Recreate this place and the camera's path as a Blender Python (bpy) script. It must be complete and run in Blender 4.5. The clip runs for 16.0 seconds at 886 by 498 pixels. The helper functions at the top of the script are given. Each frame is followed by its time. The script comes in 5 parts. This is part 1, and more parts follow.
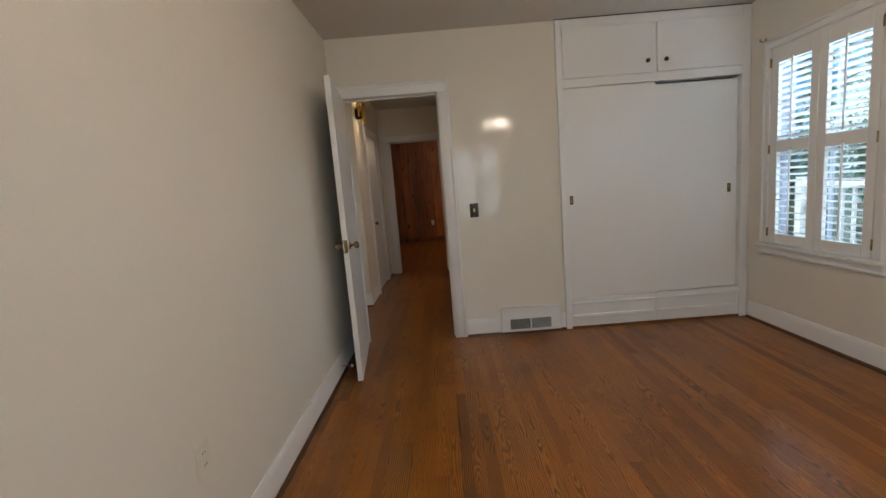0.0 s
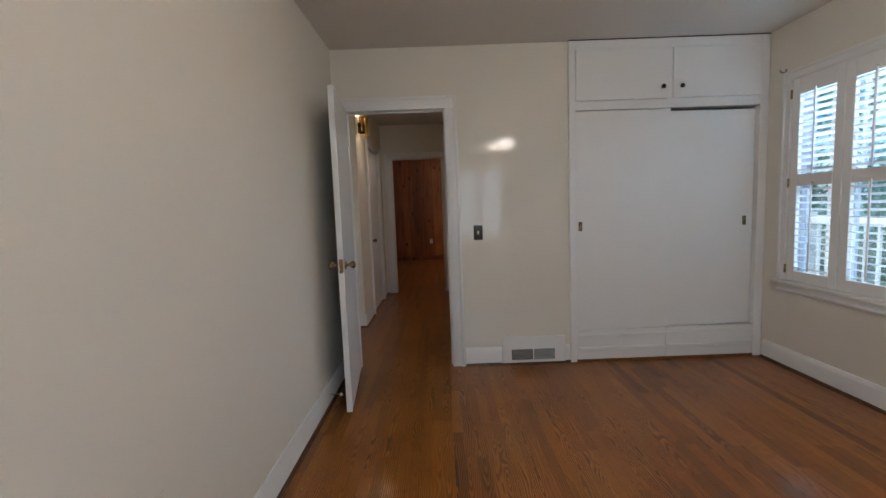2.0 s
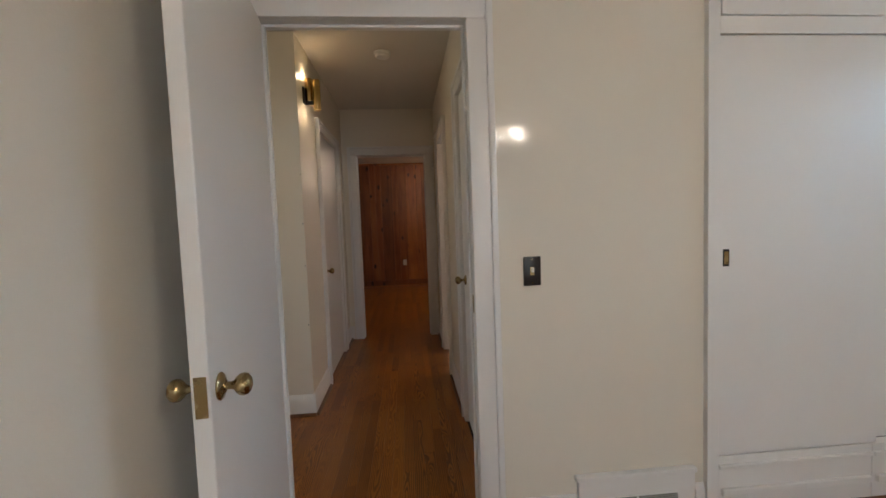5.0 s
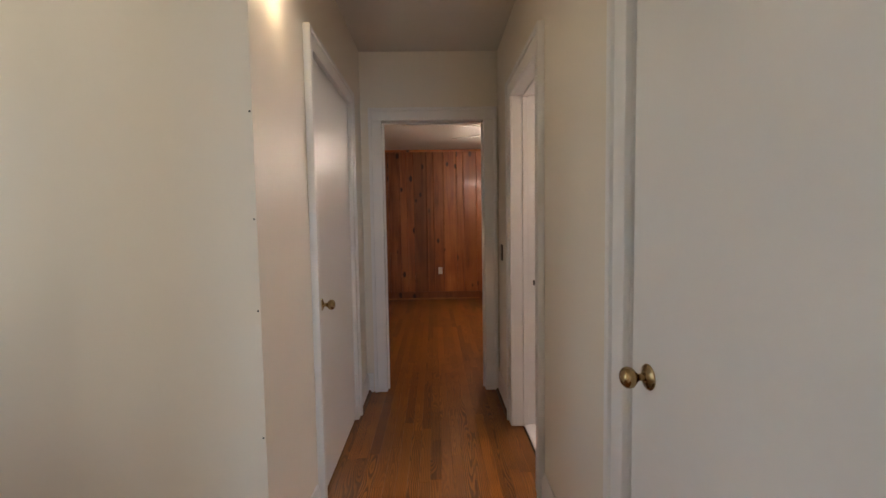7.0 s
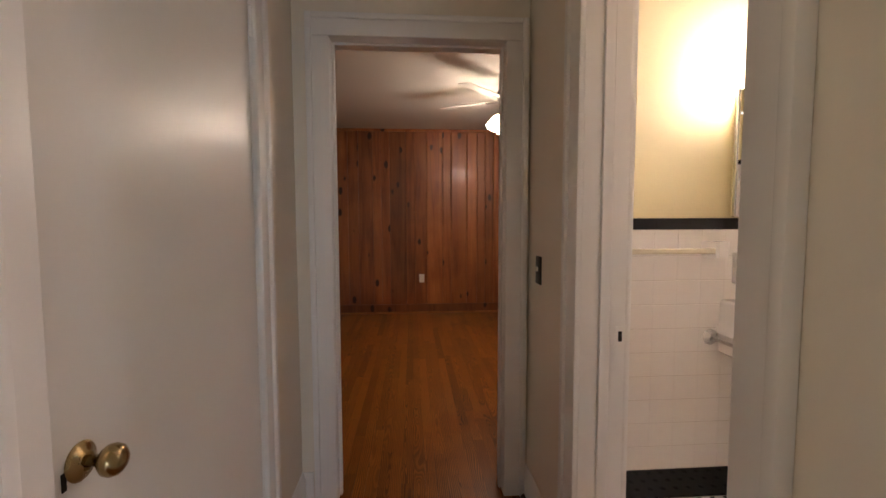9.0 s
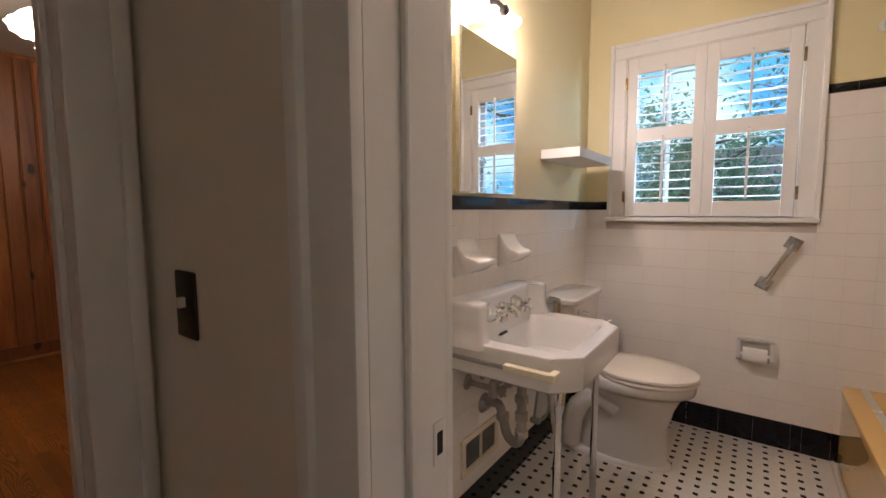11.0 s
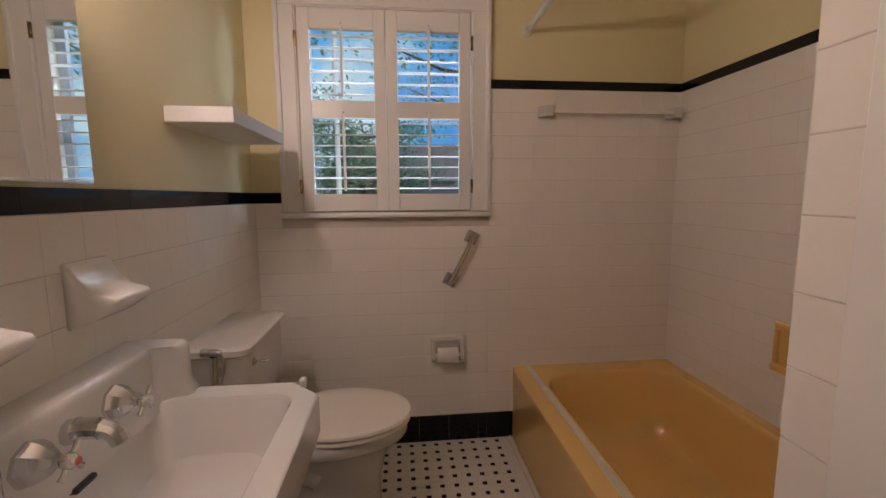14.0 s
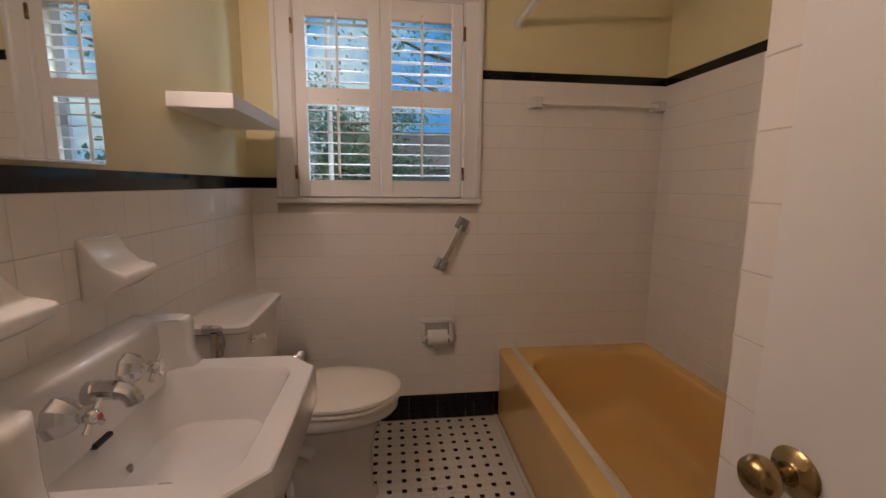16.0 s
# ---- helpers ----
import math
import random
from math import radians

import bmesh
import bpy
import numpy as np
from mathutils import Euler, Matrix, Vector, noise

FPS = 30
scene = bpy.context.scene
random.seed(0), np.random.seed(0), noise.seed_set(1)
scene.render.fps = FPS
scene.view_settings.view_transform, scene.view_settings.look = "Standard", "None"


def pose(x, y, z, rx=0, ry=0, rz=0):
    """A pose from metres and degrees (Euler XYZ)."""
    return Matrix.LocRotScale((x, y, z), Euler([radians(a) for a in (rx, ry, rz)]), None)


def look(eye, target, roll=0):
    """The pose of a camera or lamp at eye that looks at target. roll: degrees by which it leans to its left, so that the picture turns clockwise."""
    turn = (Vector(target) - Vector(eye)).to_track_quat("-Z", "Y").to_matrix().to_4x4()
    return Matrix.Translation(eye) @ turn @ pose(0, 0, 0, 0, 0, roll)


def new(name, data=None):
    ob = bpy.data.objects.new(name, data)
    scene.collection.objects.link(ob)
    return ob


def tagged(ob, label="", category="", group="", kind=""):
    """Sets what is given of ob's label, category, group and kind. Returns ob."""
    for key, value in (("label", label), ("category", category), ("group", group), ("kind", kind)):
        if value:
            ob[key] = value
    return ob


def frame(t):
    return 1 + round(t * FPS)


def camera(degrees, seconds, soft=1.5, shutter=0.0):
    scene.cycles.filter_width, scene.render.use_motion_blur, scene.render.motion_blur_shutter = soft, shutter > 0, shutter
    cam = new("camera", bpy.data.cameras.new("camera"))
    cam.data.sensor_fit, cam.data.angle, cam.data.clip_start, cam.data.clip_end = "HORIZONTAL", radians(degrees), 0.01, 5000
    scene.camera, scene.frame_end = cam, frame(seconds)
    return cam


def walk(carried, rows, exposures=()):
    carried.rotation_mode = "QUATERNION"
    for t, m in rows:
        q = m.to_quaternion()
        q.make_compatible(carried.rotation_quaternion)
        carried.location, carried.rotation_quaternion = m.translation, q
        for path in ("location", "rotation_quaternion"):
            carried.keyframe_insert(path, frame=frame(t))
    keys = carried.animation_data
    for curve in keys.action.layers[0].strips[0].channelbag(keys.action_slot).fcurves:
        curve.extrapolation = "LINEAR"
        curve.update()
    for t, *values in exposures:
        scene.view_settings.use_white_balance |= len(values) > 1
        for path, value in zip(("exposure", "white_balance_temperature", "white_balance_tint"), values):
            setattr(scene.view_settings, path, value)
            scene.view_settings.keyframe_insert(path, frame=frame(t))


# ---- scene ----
cam = camera(92.6, 16.0)
PATH = [
    (0, (0.486, 0.296, 1.258), (0.469, 2.277, 0.983), -4.65),
    (0.5, (0.506, 0.318, 1.273), (0.74, 2.288, 1.012), -2.45),
    (1, (0.51, 0.342, 1.274), (0.821, 2.304, 1.044), -1.95),
    (1.5, (0.484, 0.415, 1.269), (0.599, 2.401, 1.063), -1.95),
    (2, (0.449, 0.476, 1.272), (0.454, 2.467, 1.081), -2.15),
    (2.5, (0.368, 0.503, 1.274), (0.364, 2.495, 1.103), -2.45),
    (3, (0.295, 0.619, 1.274), (0.428, 2.609, 1.115), -3.95),
    (3.5, (0.314, 0.904, 1.277), (0.494, 2.891, 1.135), -2.85),
    (3.7, (0.331, 1.045, 1.273), (0.517, 3.031, 1.139), -2.45),
    (5.8, (0.189, 2.878, 1.29), (0.322, 4.87, 1.164), -1.60),
    (6, (0.179, 3.035, 1.294), (0.277, 5.028, 1.166), -1.50),
    (6.5, (0.154, 3.434, 1.277), (0.204, 5.429, 1.151), -0.90),
    (7, (0.117, 3.764, 1.28), (0.153, 5.759, 1.157), -0.90),
    (7.5, (0.118, 4.067, 1.272), (0.145, 6.063, 1.143), -0.80),
    (8, (0.105, 4.379, 1.267), (0.124, 6.375, 1.143), -0.80),
    (8.2, (0.079, 4.524, 1.271), (0.095, 6.52, 1.144), -0.60),
    (10.3, (0.099, 5.79, 1.234), (1.012, 7.561, 1.061), -0.45),
    (10.5, (0.152, 5.865, 1.228), (1.251, 7.527, 1.054), -0.65),
    (11, (0.279, 6.009, 1.217), (1.886, 7.186, 1.041), -0.25),
    (11.5, (0.407, 6.13, 1.234), (2.331, 6.647, 1.05), -0.85),
    (12, (0.529, 6.15, 1.228), (2.51, 6.352, 1.039), -0.55),
    (12.5, (0.668, 6.157, 1.233), (2.655, 6.277, 1.043), -0.25),
    (13, (0.781, 6.185, 1.248), (2.772, 6.154, 1.058), -1.05),
    (13.5, (0.865, 6.201, 1.248), (2.846, 6.038, 1.031), -0.95),
    (14, (0.929, 6.195, 1.252), (2.903, 5.993, 1.005), -0.35),
    (14.5, (0.954, 6.189, 1.253), (2.922, 5.964, 0.983), 0.25),
    (15, (0.95, 6.186, 1.254), (2.916, 5.958, 0.968), 0.45),
    (15.5, (0.93, 6.193, 1.252), (2.894, 5.96, 0.957), 0.55),
    (16, (0.857, 6.2, 1.246), (2.82, 5.958, 0.947), 0.55),
]

EXPOSURES = [(0, 0.0, 6850, 10), (1, -0.04, 6350, 10), (2, -0.06, 6250, 10), (3.7, -0.06, 6150, 10), (5.8, 0.6, 6750, 9), (6.5, 0.78, 6500, 9), (7, 1.12, 6100, 9),
             (8, 1.24, 6350, 10), (9.5, 1.0, 6250, 10), (10.5, 0.78, 6200, 8), (11.0, 0.58, 6050, 7), (11.5, 0.3, 6000, 8), (12.5, 0.14, 6100, 9), (13.5, -0.2, 6500, 12), (16, -0.3, 6750, 13)]
walk(cam, [(t, look(e, g, r)) for t, e, g, r in PATH], EXPOSURES)

# strengths of the light
SKY, SUN = 0.12, 3.0
L_BED, L_BACK, L_BATH = 300.0, 42.0, 240.0
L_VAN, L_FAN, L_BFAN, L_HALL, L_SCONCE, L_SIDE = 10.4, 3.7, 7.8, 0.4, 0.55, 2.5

import itertools


# ---------- world, sun, large lights ----------
world = bpy.data.worlds.new("sky")
scene.world = world
world.use_nodes = True
wn = world.node_tree
sky = wn.nodes.new("ShaderNodeTexSky")
sky.sky_type, sky.sun_disc = "NISHITA", False
sky.air_density, sky.dust_density, sky.ozone_density = 1.0, 0.0, 6.0
sky.sun_elevation, sky.sun_rotation = radians(48), radians(250)
wn.links.new(sky.outputs[0], wn.nodes["Background"].inputs[0])
wn.nodes["Background"].inputs[1].default_value = SKY

sun = new("sun", bpy.data.lights.new("sun", "SUN"))
sun.data.energy, sun.data.angle, sun.data.color = SUN, radians(0.5), (1.0, 0.95, 0.86)
sun.matrix_world = look((-6, -2, 9), (0, 0, 0))


def area(name, eye, target, w, h, watts, color):
    lamp = new(name, bpy.data.lights.new(name, "AREA"))
    lamp.data.shape, lamp.data.size, lamp.data.size_y = "RECTANGLE", w, h
    lamp.data.energy, lamp.data.color = watts, color
    lamp.matrix_world = look(eye, target)
    return lamp


def bulb(name, place, watts, radius, color):
    lamp = new(name, bpy.data.lights.new(name, "POINT"))
    lamp.data.energy, lamp.data.shadow_soft_size, lamp.data.color = watts, radius, color
    lamp.location = place
    return lamp


# lamps standing for the sky's daylight in front of each window
area("opening_fill_light", (4.5, 3.2, 2.5), (2.9, 3.2, 1.3), 1.6, 1.2, L_BED, (0.5, 0.74, 1.0))
area("opening_fill_light", (1.2, -1.26, 1.375), (1.2, 0, 1.375), 0.9, 1.35, L_BACK, (0.66, 0.82, 1.0))
area("opening_fill_light", (4.3, 6.24, 3.4), (2.9, 6.24, 1.5), 1.4, 1.0, L_BATH, (0.62, 0.8, 1.0))
# no window here: added warm fill through the unseen side hall opening
area("opening_fill_light", (-2.3, 4.5, 1.45), (0, 4.5, 1.3), 0.78, 1.3, L_SIDE, (1.0, 0.88, 0.74))
# lamps that hang in the place
for p in ((1.505, 6.77, 1.91), (1.735, 6.77, 1.91)):
    bulb("vanity_bulb", p, L_VAN, 0.035, (1.0, 0.78, 0.73))
for k in range(3):
    a = radians(90 + 120 * k)
    bulb("fan_bulb", (0.95 + 0.13 * math.cos(a), 8.94 + 0.13 * math.sin(a), 2.10), L_FAN, 0.03, (1.0, 0.75, 0.60))
    bulb("fan_bulb", (1.31 + 0.13 * math.cos(a), 1.3 + 0.13 * math.sin(a), 2.10), L_BFAN, 0.03, (1.0, 0.89, 0.78))
for p in ((-0.329, 5.245, 2.066), (-0.384, 5.262, 2.325)):
    bulb("sconce_bulb", p, L_SCONCE, 0.015, (1.0, 0.76, 0.48))
# added fill bulb, out of view, brightening the side hall
bulb("hall_fill_bulb", (-1.65, 4.25, 2.42), L_HALL, 0.05, (1.0, 0.92, 0.84))


# ---------- materials ----------
def material(name):
    m = bpy.data.materials.new(name)
    m.use_nodes = True
    return m, m.node_tree, m.node_tree.nodes["Principled BSDF"]


def node(t, kind, links=(), **values):
    n = t.nodes.new("ShaderNode" + kind)
    for key, value in values.items():
        if key in n.inputs:
            n.inputs[key].default_value = value
    for socket, source in links:
        t.links.new(source, n.inputs[socket])
    return n


def ramp(t, source, stops):
    n = t.nodes.new("ShaderNodeValToRGB")
    while len(n.color_ramp.elements) < len(stops):
        n.color_ramp.elements.new(0.5)
    for e, (p, c) in zip(n.color_ramp.elements, stops):
        e.position, e.color = p, (*c, 1)
    t.links.new(source, n.inputs[0])
    return n.outputs[0]


def mix(t, fac, a, b, how="MIX"):
    n = t.nodes.new("ShaderNodeMix")
    n.data_type, n.blend_type = "RGBA", how
    if isinstance(fac, (int, float)):
        n.inputs[0].default_value = fac
    else:
        t.links.new(fac, n.inputs[0])
    for socket, v in ((6, a), (7, b)):
        if isinstance(v, tuple):
            n.inputs[socket].default_value = (*v, 1)
        else:
            t.links.new(v, n.inputs[socket])
    return n.outputs[2]


def surface(name, color, rough=0.5, metal=0.0, vary=0.06, scale=3.0, bump=0.0, bump_scale=60.0, coat=0.0, spec=0.5, rough_vary=0.08):
    """A painted, glazed or metal surface: two scales of slight variation, and a fine relief."""
    m, t, p = material(name)
    xyz = node(t, "TexCoord").outputs["Object"]
    big = node(t, "TexNoise", [("Vector", xyz)], Scale=scale, Detail=4.0)
    fine = node(t, "TexNoise", [("Vector", xyz)], Scale=scale * 14, Detail=3.0)
    dark = tuple(c * (1 - 2 * vary) for c in color)
    light = tuple(min(1, c * (1 + vary)) for c in color)
    col = mix(t, big.outputs[0], dark, light)
    col = mix(t, 0.25, col, mix(t, fine.outputs[0], dark, light))
    t.links.new(col, p.inputs["Base Color"])
    r = node(t, "MapRange", [("Value", big.outputs[0])])
    r.inputs["To Min"].default_value, r.inputs["To Max"].default_value = max(0.02, rough - rough_vary), rough + rough_vary
    t.links.new(r.outputs[0], p.inputs["Roughness"])
    p.inputs["Metallic"].default_value = metal
    p.inputs["Coat Weight"].default_value = coat
    p.inputs["Specular IOR Level"].default_value = spec
    if bump:
        rel = node(t, "TexNoise", [("Vector", xyz)], Scale=bump_scale, Detail=3.0)
        b = node(t, "Bump", [("Height", rel.outputs[0])], Strength=bump, Distance=0.002)
        t.links.new(b.outputs[0], p.inputs["Normal"])
    return m


def wood(name, dark, mid, light, rough, per_object, grain=1.0, knots=0.0, axis=1, coat=0.0, ring=9.0, spread=0.5, streaks=0.4):
    """Board wood with the grain along one axis; each board has its own tone and its own cut of the grain."""
    m, t, p = material(name)
    xyz = node(t, "TexCoord").outputs["Object"]
    own = node(t, "ObjectInfo").outputs["Random"] if per_object else node(t, "NewGeometry").outputs["Random Per Island"]
    shift = node(t, "VectorMath", [(0, own)])
    shift.operation = "MULTIPLY"
    shift.inputs[1].default_value = (37.0, 53.0, 71.0)
    at = node(t, "VectorMath", [(0, xyz), (1, shift.outputs[0])])
    at.operation = "ADD"
    stretch = [26.0, 26.0, 26.0]
    stretch[axis] = 1.3
    mp = node(t, "Mapping", [("Vector", at.outputs[0])], Scale=tuple(stretch))
    streak = node(t, "TexNoise", [("Vector", mp.outputs[0])], Scale=3.0, Detail=5.0, Roughness=0.62)
    wide = [ring, ring, ring]
    wide[axis] = ring * 0.09
    mp2 = node(t, "Mapping", [("Vector", at.outputs[0])], Scale=tuple(wide))
    rings = node(t, "TexNoise", [("Vector", mp2.outputs[0])], Scale=1.0, Detail=2.0, Distortion=0.6)
    saw = node(t, "Math", [(0, rings.outputs[0])])
    saw.operation, saw.inputs[1].default_value = "MULTIPLY", 13.0 * grain
    wave = node(t, "Math", [(0, saw.outputs[0])])
    wave.operation = "PINGPONG"
    wave.inputs[1].default_value = 1.0
    col = ramp(t, wave.outputs[0], [(0.0, dark), (0.35, mid), (1.0, light)])
    col = mix(t, streaks, col, ramp(t, streak.outputs[0], [(0.3, dark), (0.5, mid), (0.7, light)]))
    tone = node(t, "MapRange", [("Value", own)])
    tone.inputs["To Min"].default_value, tone.inputs["To Max"].default_value = 1 - spread, 1 + spread * 0.7
    bc = node(t, "HueSaturation", [("Color", col), ("Value", tone.outputs[0])], Saturation=1.0)
    where = node(t, "NewGeometry").outputs["Position"]
    worn = node(t, "TexNoise", [("Vector", where)], Scale=1.6, Detail=5.0, Roughness=0.6)
    out = mix(t, 1.0, bc.outputs[0], ramp(t, worn.outputs[0], [(0.30, (0.72, 0.66, 0.60)), (0.52, (1.0, 1.0, 1.0)), (0.75, (1.08, 1.06, 1.02))]), "MULTIPLY")
    if knots:
        sq = [7.0, 7.0, 7.0]
        sq[axis] = 3.6
        mp3 = node(t, "Mapping", [("Vector", at.outputs[0])], Scale=tuple(sq))
        vor = node(t, "TexVoronoi", [("Vector", mp3.outputs[0])], Scale=1.0, Randomness=1.0)
        wob = node(t, "TexNoise", [("Vector", at.outputs[0])], Scale=30.0, Detail=2.0)
        add = node(t, "Math", [(0, wob.outputs[0])])
        add.operation, add.inputs[1].default_value = "MULTIPLY", 0.10
        dist = node(t, "Math", [(0, vor.outputs["Distance"]), (1, add.outputs[0])])
        dist.operation = "ADD"
        mask = ramp(t, dist.outputs[0], [(knots + 0.05, (1, 1, 1)), (knots + 0.12, (0, 0, 0))])
        pick = node(t, "SeparateColor", [("Color", vor.outputs["Color"])])
        some = node(t, "Math", [(0, pick.outputs[0])])
        some.operation, some.inputs[1].default_value = "GREATER_THAN", 0.42
        few = node(t, "Math", [(0, mask), (1, some.outputs[0])])
        few.operation = "MULTIPLY"
        out = mix(t, few.outputs[0], out, tuple(c * 0.14 for c in dark))
    t.links.new(out, p.inputs["Base Color"])
    p.inputs["Roughness"].default_value = rough
    p.inputs["Coat Weight"].default_value = coat
    p.inputs["Coat Roughness"].default_value = 0.09
    b = node(t, "Bump", [("Height", streak.outputs[0])], Strength=0.12, Distance=0.001)
    t.links.new(b.outputs[0], p.inputs["Normal"])
    return m


def oak(name, per_object):
    """Varnished oak strips: plain-sawn arches on some boards, straight grain on others, a few boards much darker."""
    m, t, p = material(name)
    own = node(t, "ObjectInfo").outputs["Random"] if per_object else node(t, "NewGeometry").outputs["Random Per Island"]

    def calc(how, a, b=0.0, c=0.0):
        n = t.nodes.new("ShaderNodeMath")
        n.operation = how
        for k, v in enumerate((a, b, c)):
            if isinstance(v, (int, float)):
                n.inputs[k].default_value = v
            else:
                t.links.new(v, n.inputs[k])
        return n.outputs[0]

    def chance(k):
        return calc("FRACT", calc("MULTIPLY", own, k))

    at = node(t, "NewGeometry").outputs["Position"]
    xyz = node(t, "SeparateXYZ", [("Vector", at)])
    across = calc("MULTIPLY", calc("SUBTRACT", calc("FRACT", calc("DIVIDE", calc("ADD", xyz.outputs[0], 2.1), 0.0572)), 0.5), 0.0572)
    along = calc("ADD", xyz.outputs[1], calc("MULTIPLY", own, 91.0))
    here = node(t, "CombineXYZ", [("X", across), ("Y", along), ("Z", calc("MULTIPLY", own, 17.0))])
    sway = node(t, "Mapping", [("Vector", here.outputs[0])], Scale=(9.0, 1.7, 1.0))
    rise = node(t, "TexNoise", [("Vector", sway.outputs[0])], Scale=1.0, Detail=1.5)
    wob = node(t, "Mapping", [("Vector", here.outputs[0])], Scale=(60.0, 22.0, 1.0))
    rag = node(t, "TexNoise", [("Vector", wob.outputs[0])], Scale=1.0, Detail=3.0)
    off = calc("ADD", across, calc("MULTIPLY_ADD", chance(7.31), 0.11, -0.055))
    high = calc("MULTIPLY_ADD", rise.outputs[0], 0.16, -0.08)
    far = calc("SQRT", calc("ADD", calc("MULTIPLY", off, off), calc("MULTIPLY", high, high)))
    far = calc("ADD", far, calc("MULTIPLY", rag.outputs[0], 0.0035))
    year = calc("FRACT", calc("MULTIPLY", far, 118.0))
    fine = node(t, "Mapping", [("Vector", here.outputs[0])], Scale=(420.0, 7.0, 1.0))
    pores = node(t, "TexNoise", [("Vector", fine.outputs[0])], Scale=1.0, Detail=4.0, Roughness=0.65)
    col = ramp(t, year, [(0.0, (0.040, 0.011, 0.002)), (0.30, (0.075, 0.022, 0.0033)), (0.50, (0.30, 0.105, 0.015)), (0.88, (0.40, 0.148, 0.022)), (1.0, (0.09, 0.027, 0.0042))])
    strong = calc("MULTIPLY_ADD", chance(13.7), 0.75, 0.3)
    col = mix(t, strong, (0.335, 0.119, 0.0165), col)
    col = mix(t, 0.3, col, ramp(t, pores.outputs[0], [(0.32, (0.10, 0.031, 0.005)), (0.5, (0.31, 0.110, 0.015)), (0.7, (0.42, 0.155, 0.022))]))
    tone = ramp(t, chance(3.17), [(0.0, (0.62, 0.56, 0.50)), (0.10, (0.80, 0.77, 0.72)), (0.3, (0.92, 0.90, 0.88)), (0.7, (1.04, 1.02, 1.0)), (1.0, (1.15, 1.13, 1.1))])
    col = mix(t, 1.0, col, tone, "MULTIPLY")
    worn = node(t, "TexNoise", [("Vector", at)], Scale=1.6, Detail=5.0, Roughness=0.6)
    col = mix(t, 1.0, col, ramp(t, worn.outputs[0], [(0.30, (0.74, 0.68, 0.62)), (0.52, (1.0, 1.0, 1.0)), (0.75, (1.08, 1.06, 1.02))]), "MULTIPLY")
    t.links.new(col, p.inputs["Base Color"])
    p.inputs["Roughness"].default_value = 0.36
    p.inputs["Coat Weight"].default_value = 0.42
    p.inputs["Specular IOR Level"].default_value = 0.25
    p.inputs["Coat IOR"].default_value = 1.45
    gloss = node(t, "MapRange", [("Value", worn.outputs[0])])
    gloss.inputs["To Min"].default_value, gloss.inputs["To Max"].default_value = 0.07, 0.2
    t.links.new(gloss.outputs[0], p.inputs["Coat Roughness"])
    b = node(t, "Bump", [("Height", pores.outputs[0])], Strength=0.1, Distance=0.0006)
    t.links.new(b.outputs[0], p.inputs["Normal"])
    return m


PAINT = surface("cream_wall_paint", (0.76, 0.71, 0.62), 0.58, vary=0.02, scale=1.5, bump=0.22, bump_scale=90)
GLOSSPAINT = surface("cream_gloss_paint", (0.76, 0.71, 0.615), 0.085, vary=0.02, scale=1.5, bump=0.05, bump_scale=30, spec=0.22, rough_vary=0.015)
HALLPAINT = surface("hall_wall_paint", (0.78, 0.72, 0.615), 0.42, vary=0.02, scale=1.5, bump=0.22, bump_scale=90)
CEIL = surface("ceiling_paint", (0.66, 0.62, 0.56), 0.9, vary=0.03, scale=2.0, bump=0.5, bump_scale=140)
TRIM = surface("white_gloss_trim", (0.80, 0.785, 0.76), 0.34, vary=0.02, scale=4.0, bump=0.1, bump_scale=40, rough_vary=0.03)
YELLOW = surface("yellow_wall_paint", (0.76, 0.68, 0.41), 0.4, vary=0.02, scale=1.5, bump=0.25, bump_scale=90)
SHUTTER = surface("shutter_paint", (0.82, 0.80, 0.77), 0.35, vary=0.015, scale=6.0)
TILE = surface("white_wall_tile", (0.84, 0.80, 0.745), 0.13, vary=0.02, scale=8.0, bump=0.025, bump_scale=12, spec=0.5, rough_vary=0.04)
GROUT = surface("old_grout", (0.66, 0.60, 0.53), 0.9, vary=0.12, scale=9.0, bump=0.4, bump_scale=200)
BLACK = surface("black_glazed_tile", (0.008, 0.008, 0.010), 0.09, vary=0.1, scale=9.0, rough_vary=0.03, spec=0.3)
MOSAIC = surface("white_mosaic", (0.72, 0.68, 0.62), 0.35, vary=0.06, scale=14.0, rough_vary=0.1)
DOT = surface("black_mosaic", (0.012, 0.010, 0.011), 0.5, vary=0.1, scale=20.0, spec=0.15)
PORCELAIN = surface("white_porcelain", (0.68, 0.655, 0.62), 0.08, vary=0.015, scale=4.0, coat=0.4, rough_vary=0.03)
DISH = surface("white_ceramic_fitting", (0.84, 0.81, 0.765), 0.2, vary=0.015, scale=5.0, rough_vary=0.03)
SEAT = surface("cream_seat_plastic", (0.84, 0.78, 0.68), 0.22, vary=0.015, scale=5.0)
TAN = surface("tan_enamel", (0.77, 0.485, 0.165), 0.075, vary=0.03, scale=3.0, coat=0.3, rough_vary=0.03)
CREAM = surface("cream_bar_enamel", (0.74, 0.67, 0.50), 0.25, vary=0.05, scale=9.0)
CHROME = surface("chrome", (0.70, 0.70, 0.70), 0.12, 1.0, vary=0.08, scale=20.0, rough_vary=0.08)
DULL = surface("dull_plated_pipe", (0.42, 0.39, 0.36), 0.34, 1.0, vary=0.2, scale=22.0, rough_vary=0.14)
BRASS = surface("aged_brass", (0.40, 0.29, 0.14), 0.27, 1.0, vary=0.16, scale=26.0, rough_vary=0.12)
GOLD = surface("satin_brass", (0.62, 0.42, 0.16), 0.26, 1.0, vary=0.08, scale=12.0)
